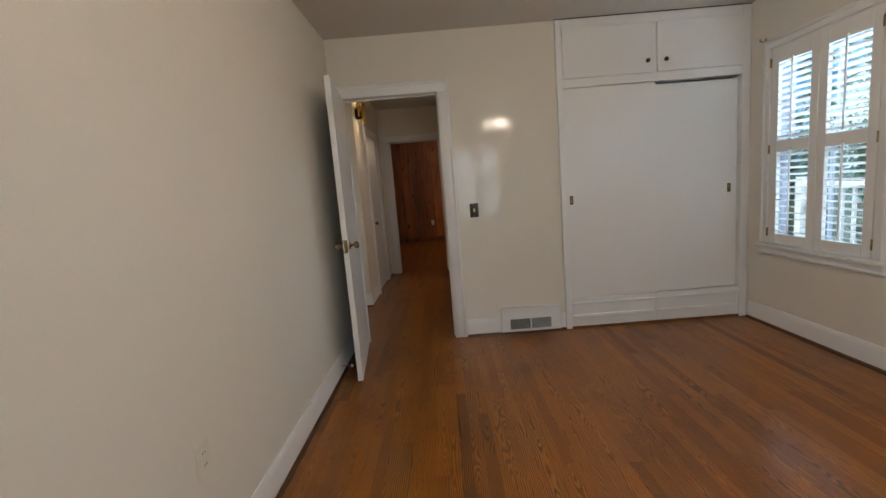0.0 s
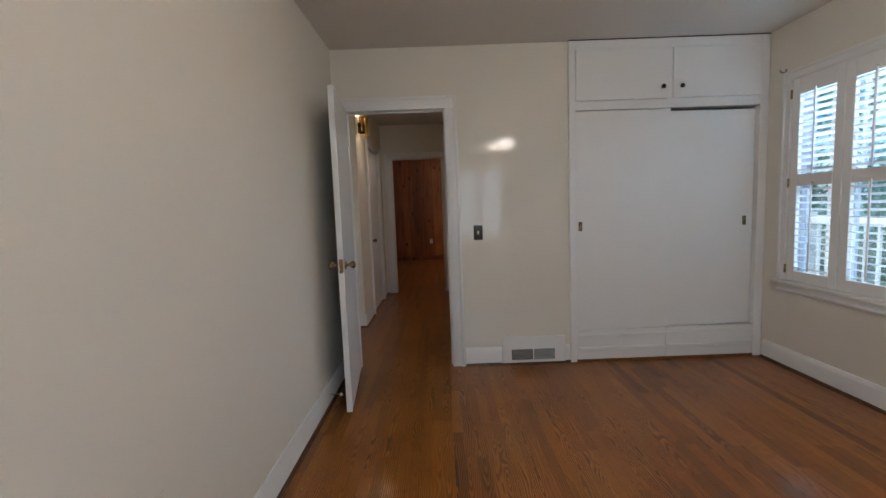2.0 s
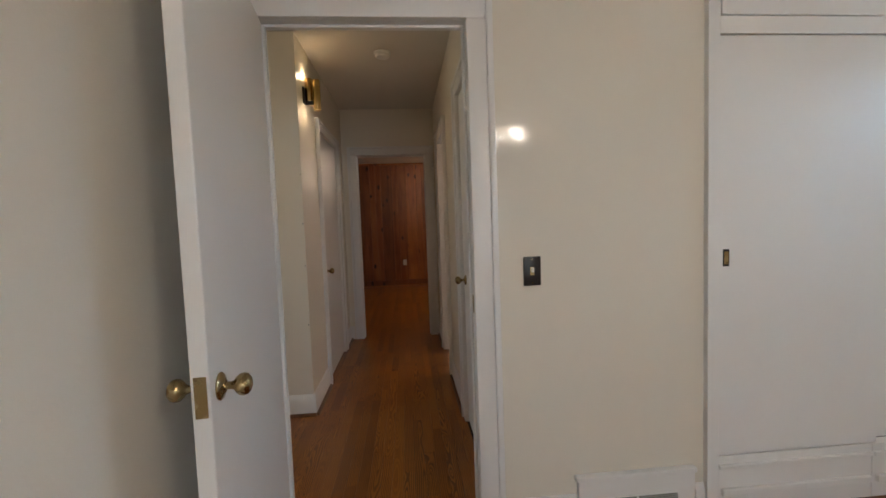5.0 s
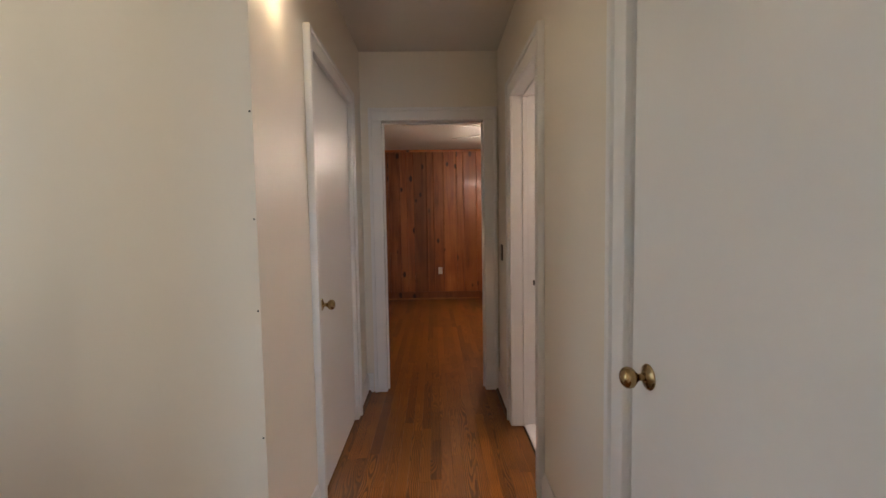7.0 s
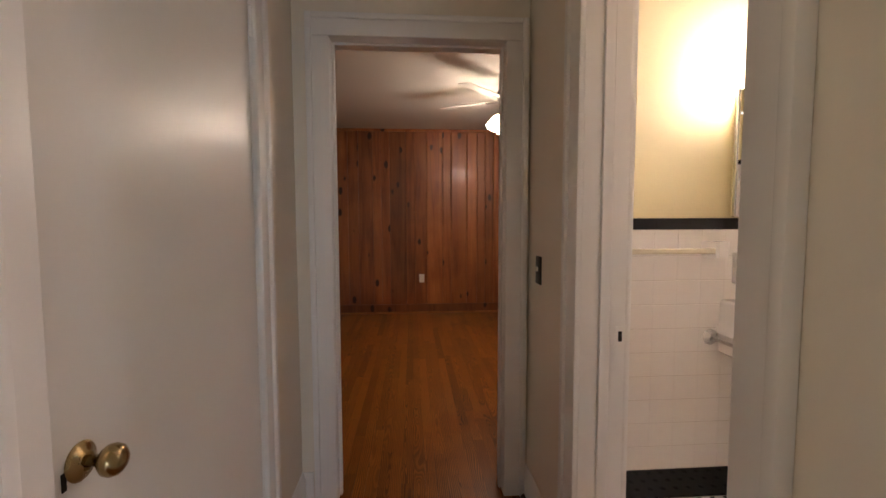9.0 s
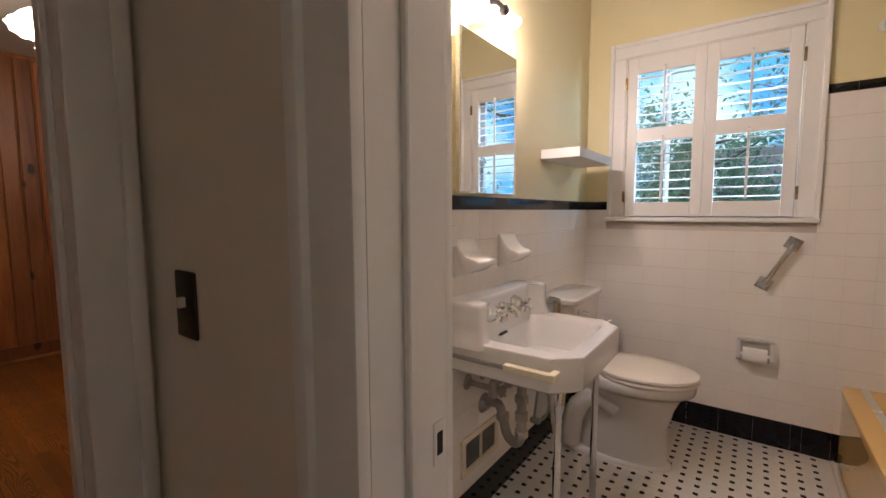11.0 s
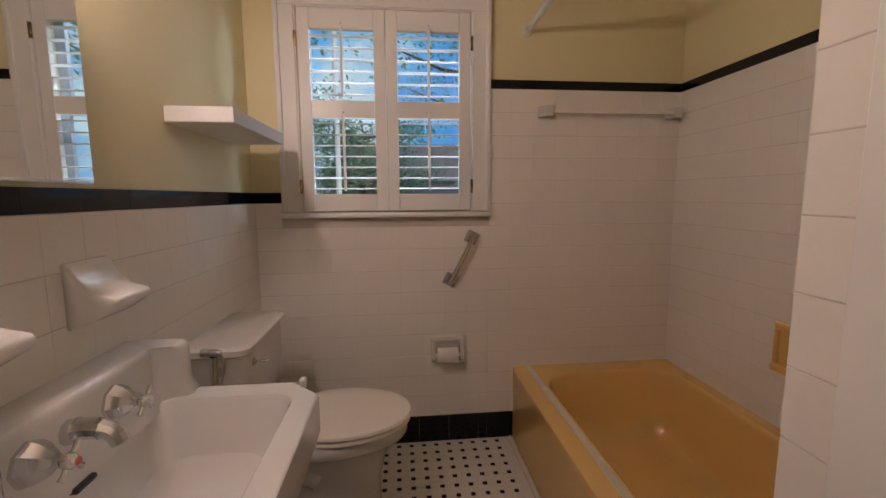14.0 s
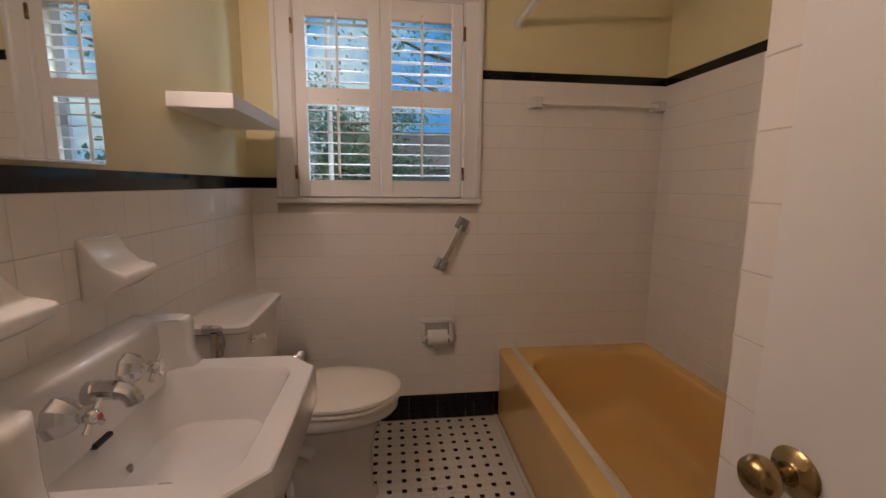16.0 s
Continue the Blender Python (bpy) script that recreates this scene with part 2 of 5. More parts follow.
PLATE = surface("dark_bronze_plate", (0.022, 0.019, 0.017), 0.38, 0.3, vary=0.2, scale=30.0)
IVORY = surface("ivory_plastic", (0.74, 0.69, 0.58), 0.35, vary=0.02, scale=9.0)
WHITEP = surface("white_plastic", (0.80, 0.79, 0.76), 0.35, vary=0.02, scale=9.0)
GREY = surface("grey_vent_enamel", (0.30, 0.29, 0.27), 0.4, vary=0.1, scale=20.0)
DARK = surface("dark_cavity", (0.012, 0.011, 0.010), 0.8, vary=0.2, scale=10.0)
PAPER = surface("tissue_paper", (0.85, 0.82, 0.77), 0.95, vary=0.03, scale=12.0, bump=0.3, bump_scale=120)
HOSE = surface("braided_hose", (0.50, 0.49, 0.47), 0.35, 0.9, vary=0.2, scale=200.0, bump=0.5, bump_scale=700)
SASH = surface("sash_paint", (0.42, 0.44, 0.50), 0.5, vary=0.08, scale=8.0)
OAK = oak("oak_strip_floor", True)
OAK_J = oak("oak_strip_floor_joined", False)
OAKSHOE = wood("oak_shoe_mould", (0.06, 0.02, 0.006), (0.13, 0.05, 0.014), (0.2, 0.08, 0.025), 0.4, True, axis=1)
PINE = wood("knotty_pine_board", (0.16, 0.042, 0.011), (0.29, 0.094, 0.026), (0.40, 0.145, 0.044), 0.42, True, grain=0.5, knots=0.15, axis=2, ring=5.0, spread=0.46, coat=0.1)
PINEDOOR = wood("pine_door_wood", (0.26, 0.10, 0.03), (0.38, 0.16, 0.05), (0.48, 0.22, 0.075), 0.4, True, grain=0.4, axis=2, ring=4.0, spread=0.1)
GRASS = surface("lawn", (0.06, 0.10, 0.03), 0.9, vary=0.3, scale=1.2, bump=0.8, bump_scale=30)
BARK = surface("tree_bark", (0.12, 0.09, 0.07), 0.95, vary=0.3, scale=9.0, bump=0.8, bump_scale=30)
LEAF = surface("tree_leaf", (0.10, 0.22, 0.13), 0.6, vary=0.3, scale=0.9)
lt = LEAF.node_tree
glow_through = node(lt, "BsdfTranslucent", Color=(0.26, 0.50, 0.32, 1))
leafmix = node(lt, "MixShader", [(1, lt.nodes["Principled BSDF"].outputs[0]), (2, glow_through.outputs[0])], Fac=0.45)
lt.links.new(leafmix.outputs[0], lt.nodes["Material Output"].inputs[0])
SIDING = surface("pale_siding", (0.36, 0.40, 0.45), 0.7, vary=0.05, scale=1.0)
ROOFM = surface("grey_shingle", (0.12, 0.12, 0.13), 0.9, vary=0.2, scale=4.0, bump=0.5, bump_scale=12)
RAILM = surface("white_rail_paint", (0.62, 0.63, 0.64), 0.5, vary=0.03)

GLASS, gt, gp = material("window_glass")
clear = node(gt, "BsdfTransparent")
gloss = node(gt, "BsdfGlossy", Roughness=0.02)
both = node(gt, "MixShader", [(1, clear.outputs[0]), (2, gloss.outputs[0])], Fac=0.07)
gt.links.new(both.outputs[0], gt.nodes["Material Output"].inputs[0])
MIRROR, mt, mp_ = material("mirror_silver")
mp_.inputs["Base Color"].default_value = (0.86, 0.87, 0.86, 1)
mp_.inputs["Metallic"].default_value, mp_.inputs["Roughness"].default_value = 1.0, 0.015


def glowing(name, color, power, base=(0.9, 0.88, 0.84)):
    m, t, p = material(name)
    p.inputs["Base Color"].default_value = (*base, 1)
    p.inputs["Roughness"].default_value = 0.3
    p.inputs["Emission Color"].default_value = (*color, 1)
    p.inputs["Emission Strength"].default_value = power
    return m


SHADE = glowing("lit_frosted_glass", (1.0, 0.85, 0.62), 9.0)
SHADE2 = glowing("lit_vanity_glass", (1.0, 0.86, 0.66), 4.0)
SHADE3 = glowing("lit_ceiling_glass", (1.0, 0.88, 0.72), 5.0)


# ---------- mesh helpers ----------
def box(bm, x0, y0, z0, x1, y1, z1, bevel=0.0, seg=1, m=None):
    g = bmesh.ops.create_cube(bm, size=1.0)["verts"]
    for v in g:
        v.co = ((x0 + x1) / 2 + v.co.x * abs(x1 - x0), (y0 + y1) / 2 + v.co.y * abs(y1 - y0), (z0 + z1) / 2 + v.co.z * abs(z1 - z0))
    if bevel:
        edges = list({e for v in g for e in v.link_edges})
        r = bmesh.ops.bevel(bm, geom=edges, offset=bevel, segments=seg, affect="EDGES", profile=0.5)
        g = list({v for f in r["faces"] for v in f.verts} | {v for v in g if v.is_valid})
    if m is not None:
        bmesh.ops.transform(bm, matrix=m, verts=g)
    return bm


def boxes(*rows, bevel=0.0, seg=1):
    bm = bmesh.new()
    for r in rows:
        box(bm, *r, bevel=bevel, seg=seg)
    return bm


def loft(bm, loops, cap0=True, cap1=True, m=None):
    """Skin through rings of points with the same count."""
    rings = [[bm.verts.new(m @ Vector(c) if m else c) for c in loop] for loop in loops]
    n = len(rings[0])
    for a, b in zip(rings, rings[1:]):
        for i in range(n):
            j = (i + 1) % n
            bm.faces.new((a[i], a[j], b[j], b[i]))
    if cap0:
        bm.faces.new(rings[0][::-1])
    if cap1:
        bm.faces.new(rings[-1])
    return bm


def lathe(bm, profile, n=24, m=None, cap0=True, cap1=True):
    """Turned shape about z from (radius, height) pairs."""
    return loft(bm, [[(r * math.cos(2 * math.pi * k / n), r * math.sin(2 * math.pi * k / n), z) for k in range(n)] for r, z in profile], cap0, cap1, m)


def tube(bm, points, r, n=12, m=None):
    """A round bar swept along points, with even turning of its section."""
    pts = [Vector(p) for p in points]
    loops, side = [], None
    for i, p in enumerate(pts):
        way = (pts[min(i + 1, len(pts) - 1)] - pts[max(i - 1, 0)]).normalized()
        if side is None:
            side = way.cross(Vector((0.31, 0.17, 0.93))).normalized()
        side = (side - way * side.dot(way)).normalized()
        up = way.cross(side)
        rr = r[i] if isinstance(r, (list, tuple)) else r
        loops.append([p + rr * (math.cos(a) * side + math.sin(a) * up) for a in (2 * math.pi * k / n for k in range(n))])
    return loft(bm, loops, m=m)


def bend(points, n=6):
    """Rounded polyline through control points."""
    pts = [Vector(p) for p in points]
    out = [pts[0]]
    for a, b, c in zip(pts, pts[1:], pts[2:]):
        s, e = (a + b) / 2, (b + c) / 2
        for k in range(n + 1):
            u = k / n
            out.append(s * (1 - u) ** 2 + b * 2 * u * (1 - u) + e * u * u)
    return out + [pts[-1]]


def prism(bm, outline, depth, m=None):
    """An outline in x and z, thick along y."""
    return loft(bm, [[(x, 0, z) for x, z in outline], [(x, depth, z) for x, z in outline]], m=m)


def finish(bm, name, mat, smooth=0.0):
    bmesh.ops.recalc_face_normals(bm, faces=bm.faces)
    me = bpy.data.meshes.new(name)
    bm.to_mesh(me)
    bm.free()
    me.materials.append(mat)
    if smooth:
        me.shade_smooth()
        me.set_sharp_from_angle(angle=radians(smooth))
    return me


def part(name, bm, mat, parent, label="", smooth=35.0, at=None):
    ob = new(name, finish(bm, name, mat, smooth))
    ob.parent = parent
    if at is not None:
        ob.matrix_basis = at
    return tagged(ob, label)


def thing(name, label, category, at=None, group=""):
    ob = new(name)
    ob.empty_display_size = 0.05
    ob.matrix_basis = at if at is not None else Matrix()
    return tagged(ob, label, category, group)


def solid(name, bm, mat, label, category, smooth=35.0, at=None, group=""):
    ob = new(name, finish(bm, name, mat, smooth))
    if at is not None:
        ob.matrix_basis = at
    return tagged(ob, label, category, group)


def setting(name, bm, mat, label="", smooth=0.0):
    return tagged(new(name, finish(bm, name, mat, smooth)), label, "", "", "structure")


def frame_of(name, label, at=None):
    ob = new(name)
    ob.empty_display_size = 0.05
    if at is not None:
        ob.matrix_basis = at
    return tagged(ob, label, "", "", "structure")


# ---------- the plan ----------
LX, DY, RX, BY, H = -0.345, 3.80, 2.982, -1.2, 2.49       # bedroom: left wall, door wall, window wall, back wall, height
HL, HR, HE, HH = -0.42, 0.595, 6.945, 2.535                # hall: left and right wall, end wall, height
XB, XW, YL, YR = 0.735, 2.975, 6.865, 4.79                 # bathroom: hall side, window wall, sink wall, tub wall
PX0, PX1, PY0, PY1 = -0.95, 2.9, 7.065, 10.86              # panelled room

# ---------- walls, floors, ceilings ----------
setting("wall_bedroom_left", boxes((LX - 0.12, BY, 0, LX, 3.92, 2.6)), PAINT)
setting("wall_bedroom_back", boxes((LX - 0.12, BY - 0.12, 0, 0.7, BY, 2.6), (1.7, BY - 0.12, 0, RX + 0.12, BY, 2.6), (0.7, BY - 0.12, 0, 1.7, BY, 0.65), (0.7, BY - 0.12, 2.1, 1.7, BY, 2.6)), PAINT)
setting("wall_bedroom_door", boxes((LX, DY, 0, -0.265, 3.92, 2.6), (0.52, DY, 0, 1.47, 3.868, 2.6), (-0.265, DY, 2.05, 0.52, 3.868, 2.6), (1.47, DY, 2.47, RX, 3.92, 2.6)), GLOSSPAINT)
setting("wall_bedroom_window", boxes((RX, BY - 0.12, 0, RX + 0.14, 2.749, 2.6), (RX, 3.561, 0, RX + 0.14, 4.6, 2.6), (RX, 2.749, 0, RX + 0.14, 3.561, 0.655), (RX, 2.749, 2.084, RX + 0.14, 3.561, 2.6)), PAINT)
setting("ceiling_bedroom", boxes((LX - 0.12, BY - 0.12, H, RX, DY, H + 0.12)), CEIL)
setting("wall_hall_left", boxes((HL - 0.12, 5.175, 0, HL, 5.65, 2.65), (HL - 0.12, 6.49, 0, HL, HE, 2.65), (HL - 0.12, 5.65, 2.05, HL, 6.49, 2.65), (-2.1, 5.055, 0, HL, 5.175, 2.65)), HALLPAINT)
# end wall has an invented opening, cut only to admit the fill lamp
setting("wall_hall_side", boxes((-2.22, 3.92, 0, -2.1, 4.1, 2.65), (-2.22, 4.9, 0, -2.1, 5.175, 2.65), (-2.22, 4.1, 0, -2.1, 4.9, 0.75), (-2.22, 4.1, 2.1, -2.1, 4.9, 2.65), (-2.1, 3.80, 0, LX - 0.12, 3.92, 2.65)), HALLPAINT)
setting("wall_hall_right", boxes((HR, 3.868, 0, XB, 4.09, 2.65), (HR, 4.80, 0, XB, 5.685, 2.65), (HR, 6.355, 0, XB, HE, 2.65), (HR, 4.09, 2.05, XB, 4.80, 2.65), (HR, 5.685, 2.05, XB, 6.355, 2.65)), HALLPAINT)
setting("wall_hall_end", boxes((-2.1, HE, 0, -0.28, 7.065, 2.65), (0.50, HE, 0, 3.1, 7.065, 2.65), (-0.28, HE, 2.05, 0.50, 7.065, 2.65)), HALLPAINT)
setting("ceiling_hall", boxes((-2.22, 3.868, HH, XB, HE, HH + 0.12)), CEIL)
setting("wall_bath_sink", boxes((XB, YL, 0, XW + 0.14, HE, 2.65)), YELLOW)
setting("wall_bath_window", boxes((XW, YR - 0.1, 0, XW + 0.14, 5.848, 2.65), (XW, 6.628, 0, XW + 0.14, YL, 2.65), (XW, 5.848, 0, XW + 0.14, 6.628, 1.18), (XW, 5.848, 2.09, XW + 0.14, 6.628, 2.65)), YELLOW)
setting("wall_bath_tub", boxes((1.35, YR - 0.1, 0, XW, YR, 2.65)), YELLOW)
setting("wall_bath_partition", boxes((1.355, YR, 0, 1.455, 5.63, 2.65), (XB, 5.48, 0, 1.355, 5.60, 2.65)), YELLOW)
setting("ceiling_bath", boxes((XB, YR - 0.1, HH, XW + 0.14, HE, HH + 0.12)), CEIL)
setting("wall_closet_back", boxes((1.35, 4.52, 0, RX, 4.60, 2.6), (1.35, 3.92, 0, 1.43, 4.52, 2.6)), HALLPAINT)
setting("wall_panelled_end", boxes((PX0 - 0.12, PY1 + 0.025, 0, PX1 + 0.12, PY1 + 0.14, 2.6)), DARK)
setting("wall_panelled_side", boxes((PX0 - 0.14, PY0, 0, PX0 - 0.025, PY1, 2.6), (PX1, PY0, 0, PX1 + 0.12, PY1, 2.6)), PINEDOOR)
setting("ceiling_panelled_room", boxes((PX0 - 0.14, PY0, H, PX1 + 0.12, PY1 + 0.14, H + 0.12)), CEIL)
# unseen roof; long west overhang added to block sun from the side opening
setting("roof", boxes((-4.2, BY - 0.5, 2.68, 3.25, 11.4, 2.9)), ROOFM)
setting("floor_base", boxes((-2.22, BY - 0.12, -0.25, RX + 0.14, 11.0, -0.02)), DARK)


# ---------- trim ----------
def casing(name, parent, axis, face, sgn, a0, a1, top, w=0.09, proud=0.02, lip=0.012):
    """Three flat casing boards round an opening, each with a raised outer edge. axis: the way along the wall."""
    def b(u0, u1, z0, z1, p):
        lo, hi = sorted((face, face + sgn * p))
        return (u0, lo, z0, u1, hi, z1) if axis == "x" else (lo, u0, z0, hi, u1, z1)
    for u0, u1, o0, o1 in ((a0 - w, a0, a0 - w - 0.003, a0 - w + 0.022), (a1, a1 + w, a1 + w - 0.022, a1 + w + 0.003)):
        c = part("casing", boxes(b(u0, u1, 0, top, proud), bevel=0.004, seg=2), TRIM, parent)
        part("back_band", boxes(b(o0, o1, 0, top + w, proud + lip), bevel=0.005, seg=2), TRIM, c)
    c = part("casing", boxes(b(a0 - w, a1 + w, top, top + w - 0.002, proud), bevel=0.004, seg=2), TRIM, parent)
    part("back_band", boxes(b(a0 - w + 0.0225, a1 + w - 0.0225, top + w - 0.024, top + w, proud + lip - 0.001), bevel=0.005, seg=2), TRIM, c)


def jambs(parent, axis, a0, a1, d0, d1, top, stop0, stop1):
    """The lining of an opening with its door stop."""
    def b(u0, u1, e0, e1, z0, z1):
        return (u0, e0, z0, u1, e1, z1) if axis == "x" else (e0, u0, z0, e1, u1, z1)
    for u0, u1, s0, s1 in ((a0 - 0.015, a0, a0, a0 + 0.011), (a1, a1 + 0.015, a1 - 0.011, a1)):
        part("jamb", boxes(b(u0, u1, d0, d1, 0, top)), TRIM, parent)
        part("stop", boxes(b(s0, s1, stop0, stop1, 0, top - 0.002), bevel=0.002), TRIM, parent)
    part("jamb", boxes(b(a0 - 0.015, a1 + 0.015, d0, d1, top, top + 0.015)), TRIM, parent)
    part("stop", boxes(b(a0 + 0.012, a1 - 0.012, stop0, stop1, top - 0.012, top - 0.001), bevel=0.002), TRIM, parent)


def knob(parent, m):
    """An oval brass knob on a round rose; its axis is local z."""
    rose = part("rose", lathe(bmesh.new(), [(0.029, 0), (0.030, 0.003), (0.026, 0.007), (0.016, 0.010), (0.014, 0.012)], 28), BRASS, parent, "aged brass rose", 40, m)
    bm = lathe(bmesh.new(), [(0.009, 0.009), (0.008, 0.022), (0.010, 0.029), (0.017, 0.034), (0.023, 0.041), (0.0245, 0.049), (0.022, 0.057), (0.015, 0.063), (0.007, 0.0655), (0.002, 0.066)], 28)
    part("knob", bm, BRASS, rose, "aged brass oval knob", 60)


def hinge(parent, x, y, z, mat=TRIM):
    bm = bmesh.new()
    lathe(bm, [(0.007, z - 0.045), (0.007, z + 0.045)], 10, Matrix.Translation((x, y, 0)))
    lathe(bm, [(0.004, z - 0.052), (0.009, z - 0.048), (0.004, z - 0.045)], 10, Matrix.Translation((x, y, 0)))
    lathe(bm, [(0.004, z + 0.045), (0.009, z + 0.048), (0.004, z + 0.052)], 10, Matrix.Translation((x, y, 0)))
    part("hinge", bm, mat, parent)


def baseboard(name, axis, face, sgn, a0, a1, h=0.145, shoe=True):
    """Base board with an eased top, and the stained quarter-round shoe at its foot."""
    ob = frame_of(name, "white painted base board with stained shoe moulding")
    th = 0.017
    out = [(0, 0), (th, 0), (th, h - 0.03), (th - 0.003, h - 0.022), (th - 0.008, h - 0.006), (0.006, h), (0, h)]
    q = [(th, 0.0), (th + 0.017, 0.0), (th + 0.0155, 0.008), (th + 0.010, 0.0155), (th + 0.002, 0.019), (th, 0.019)]
    for nm, outline, mat in (("board", out, TRIM), ("shoe", q, OAKSHOE)):
        if nm == "shoe" and not shoe:
            continue
        loops = []
        for a in (a0, a1):
            loops.append([(a, face + sgn * d, z) if axis == "x" else (face + sgn * d, a, z) for d, z in outline])
        part(nm, loft(bmesh.new(), loops), mat, ob)


# bedroom
baseboard("baseboard_bedroom_left", "y", LX, 1, BY, 3.80)
baseboard("baseboard_bedroom_window", "y", RX, -1, BY, 3.745)
baseboard("baseboard_bedroom_door", "x", DY, -1, 0.612, 0.90)
baseboard("baseboard_bedroom_back", "x", BY, 1, LX, RX)
# hall
baseboard("baseboard_hall_corner", "x", 5.055, -1, -2.1, HL + 0.017)
baseboard("baseboard_hall_left", "y", HL, 1, 5.040, 5.56)
baseboard("baseboard_hall_left_end", "y", HL, 1, 6.58, HE)
baseboard("baseboard_hall_right", "y", HR, -1, 4.89, 5.595)
baseboard("baseboard_hall_right_end", "y", HR, -1, 6.445, HE)
baseboard("baseboard_hall_end", "x", HE, -1, HL, -0.37, shoe=False)

# bedroom door, standing open against the wall
d1 = frame_of("door_1", "white flush bedroom door, swung open, with brass knobs")
casing("casing", d1, "x", DY, -1, -0.25, 0.505, 2.03, w=0.095)
jambs(d1, "x", -0.25, 0.505, DY - 0.001, 3.869, 2.03, 3.838, 3.866)
part("strike_plate", boxes((0.5035, 3.806, 0.915, 0.5055, 3.832, 0.985), bevel=0.0005), BRASS, d1, "brass strike plate")
leaf = part("leaf", boxes((0, -0.036, 0.012, 0.748, 0, 2.02), bevel=0.002), TRIM, d1, "plain white flush door leaf", 35, pose(-0.238, 3.79, 0, 0, 0, -83.5))
part("latch_plate", boxes((0.7475, -0.030, 0.90, 0.749, -0.006, 0.985)), BRASS, leaf)
knob(leaf, pose(0.69, 0, 0.943, -90, 0, 0))
knob(leaf, pose(0.69, -0.036, 0.943, 90, 0, 0))
for z in (0.25, 1.80):
    hinge(d1, -0.243, 3.784, z)
stopper = thing("door_stop", "white rubber-tipped spring door stop on the base board", "door stop")
part("rod", tube(bmesh.new(), [(LX + 0.016, 3.18, 0.075), (LX + 0.085, 3.18, 0.072)], 0.005, 10), CHROME, stopper)
part("tip", lathe(bmesh.new(), [(0.004, 0), (0.010, 0.002), (0.010, 0.014), (0.007, 0.018)], 14, pose(LX + 0.082, 3.18, 0.072, 0, 90, 0)), WHITEP, stopper)

# hall closet door on the right
d2 = frame_of("door_2", "white flush hall closet door, closed, with brass knob")
casing("casing", d2, "y", HR, -1, 4.105, 4.785, 2.04, w=0.085)
jambs(d2, "y", 4.105, 4.785, HR - 0.001, XB, 2.04, HR + 0.045, HR + 0.08)
leaf = part("leaf", boxes((HR + 0.004, 4.108, 0.012, HR + 0.042, 4.782, 2.035), bevel=0.002), TRIM, d2, "plain white flush door leaf")
knob(leaf, pose(HR + 0.004, 4.70, 0.922, 0, -90, 0))
for z in (0.25, 1.80):
    hinge(d2, HR - 0.002, 4.107, z)
# hall closet door on the left
d3 = frame_of("door_3", "white flush linen closet door, closed, with brass knob")
casing("casing", d3, "y", HL, 1, 5.665, 6.475, 2.04, w=0.08)
jambs(d3, "y", 5.665, 6.475, HL - 0.12, HL + 0.001, 2.04, HL - 0.08, HL - 0.045)
leaf = part("leaf", boxes((HL - 0.042, 5.668, 0.016, HL - 0.002, 6.472, 2.035), bevel=0.002), TRIM, d3, "plain white flush door leaf")
knob(leaf, pose(HL - 0.002, 5.735, 0.906, 0, 90, 0))
part("keyhole", boxes((HL - 0.003, 5.700, 0.878, HL - 0.0005, 5.708, 0.905)), PLATE, leaf)
for z in (0.25, 1.88):
    hinge(d3, HL + 0.003, 6.474, z)
# doorway at the end of the hall
d4 = frame_of("doorway_end", "white cased doorway to the panelled room")
casing("casing", d4, "x", HE, -1, -0.265, 0.487, 2.035, w=0.092)
casing("casing", d4, "x", 7.065, 1, -0.265, 0.487, 2.035, w=0.09)
jambs(d4, "x", -0.265, 0.487, HE - 0.001, 7.066, 2.035, 6.99, 7.02)
# bathroom door, standing open
d5 = frame_of("door_4", "white flush bathroom door, swung open, with brass knob")
casing("casing", d5, "y", HR, -1, 5.70, 6.34, 2.035, w=0.095)
casing("casing", d5, "y", XB, 1, 5.70, 6.34, 2.035, w=0.06)
jambs(d5, "y", 5.70, 6.34, HR - 0.001, XB + 0.001, 2.035, HR + 0.055, HR + 0.088)
part("strike_plate", boxes((HR + 0.112, 6.3385, 0.875, HR + 0.136, 6.3405, 0.935), bevel=0.0005), TRIM, d5, "painted strike plate")
part("strike_hole", boxes((HR + 0.119, 6.338, 0.888, HR + 0.131, 6.3402, 0.920)), DARK, d5)
leaf = part("leaf", boxes((0, -0.036, 0.012, 0.60, 0, 2.025), bevel=0.002), TRIM, d5, "plain white flush door leaf", 35, pose(0.712, 5.722, 0, 0, 0, 1.6))
knob(leaf, pose(0.538, 0, 0.92, -90, 0, 0))
knob(leaf, pose(0.538, -0.036, 0.92, 90, 0, 0))
part("threshold", boxes((HR + 0.06, 5.70, 0.0, XB + 0.01, 6.34, 0.012), bevel=0.004), TRIM, d5)
# old screw holes down the hall corner
for k, z in enumerate((0.62, 1.02, 1.30, 1.62)):
    solid("nail", lathe(bmesh.new(), [(0.003, 0), (0.0032, 0.001), (0.002, 0.0018)], 10, pose(HL - 0.008, 5.0555, z, 90, 0, 0)), PLATE, "small dark nail head in the painted hall corner", "nail", group="nails down the hall corner")


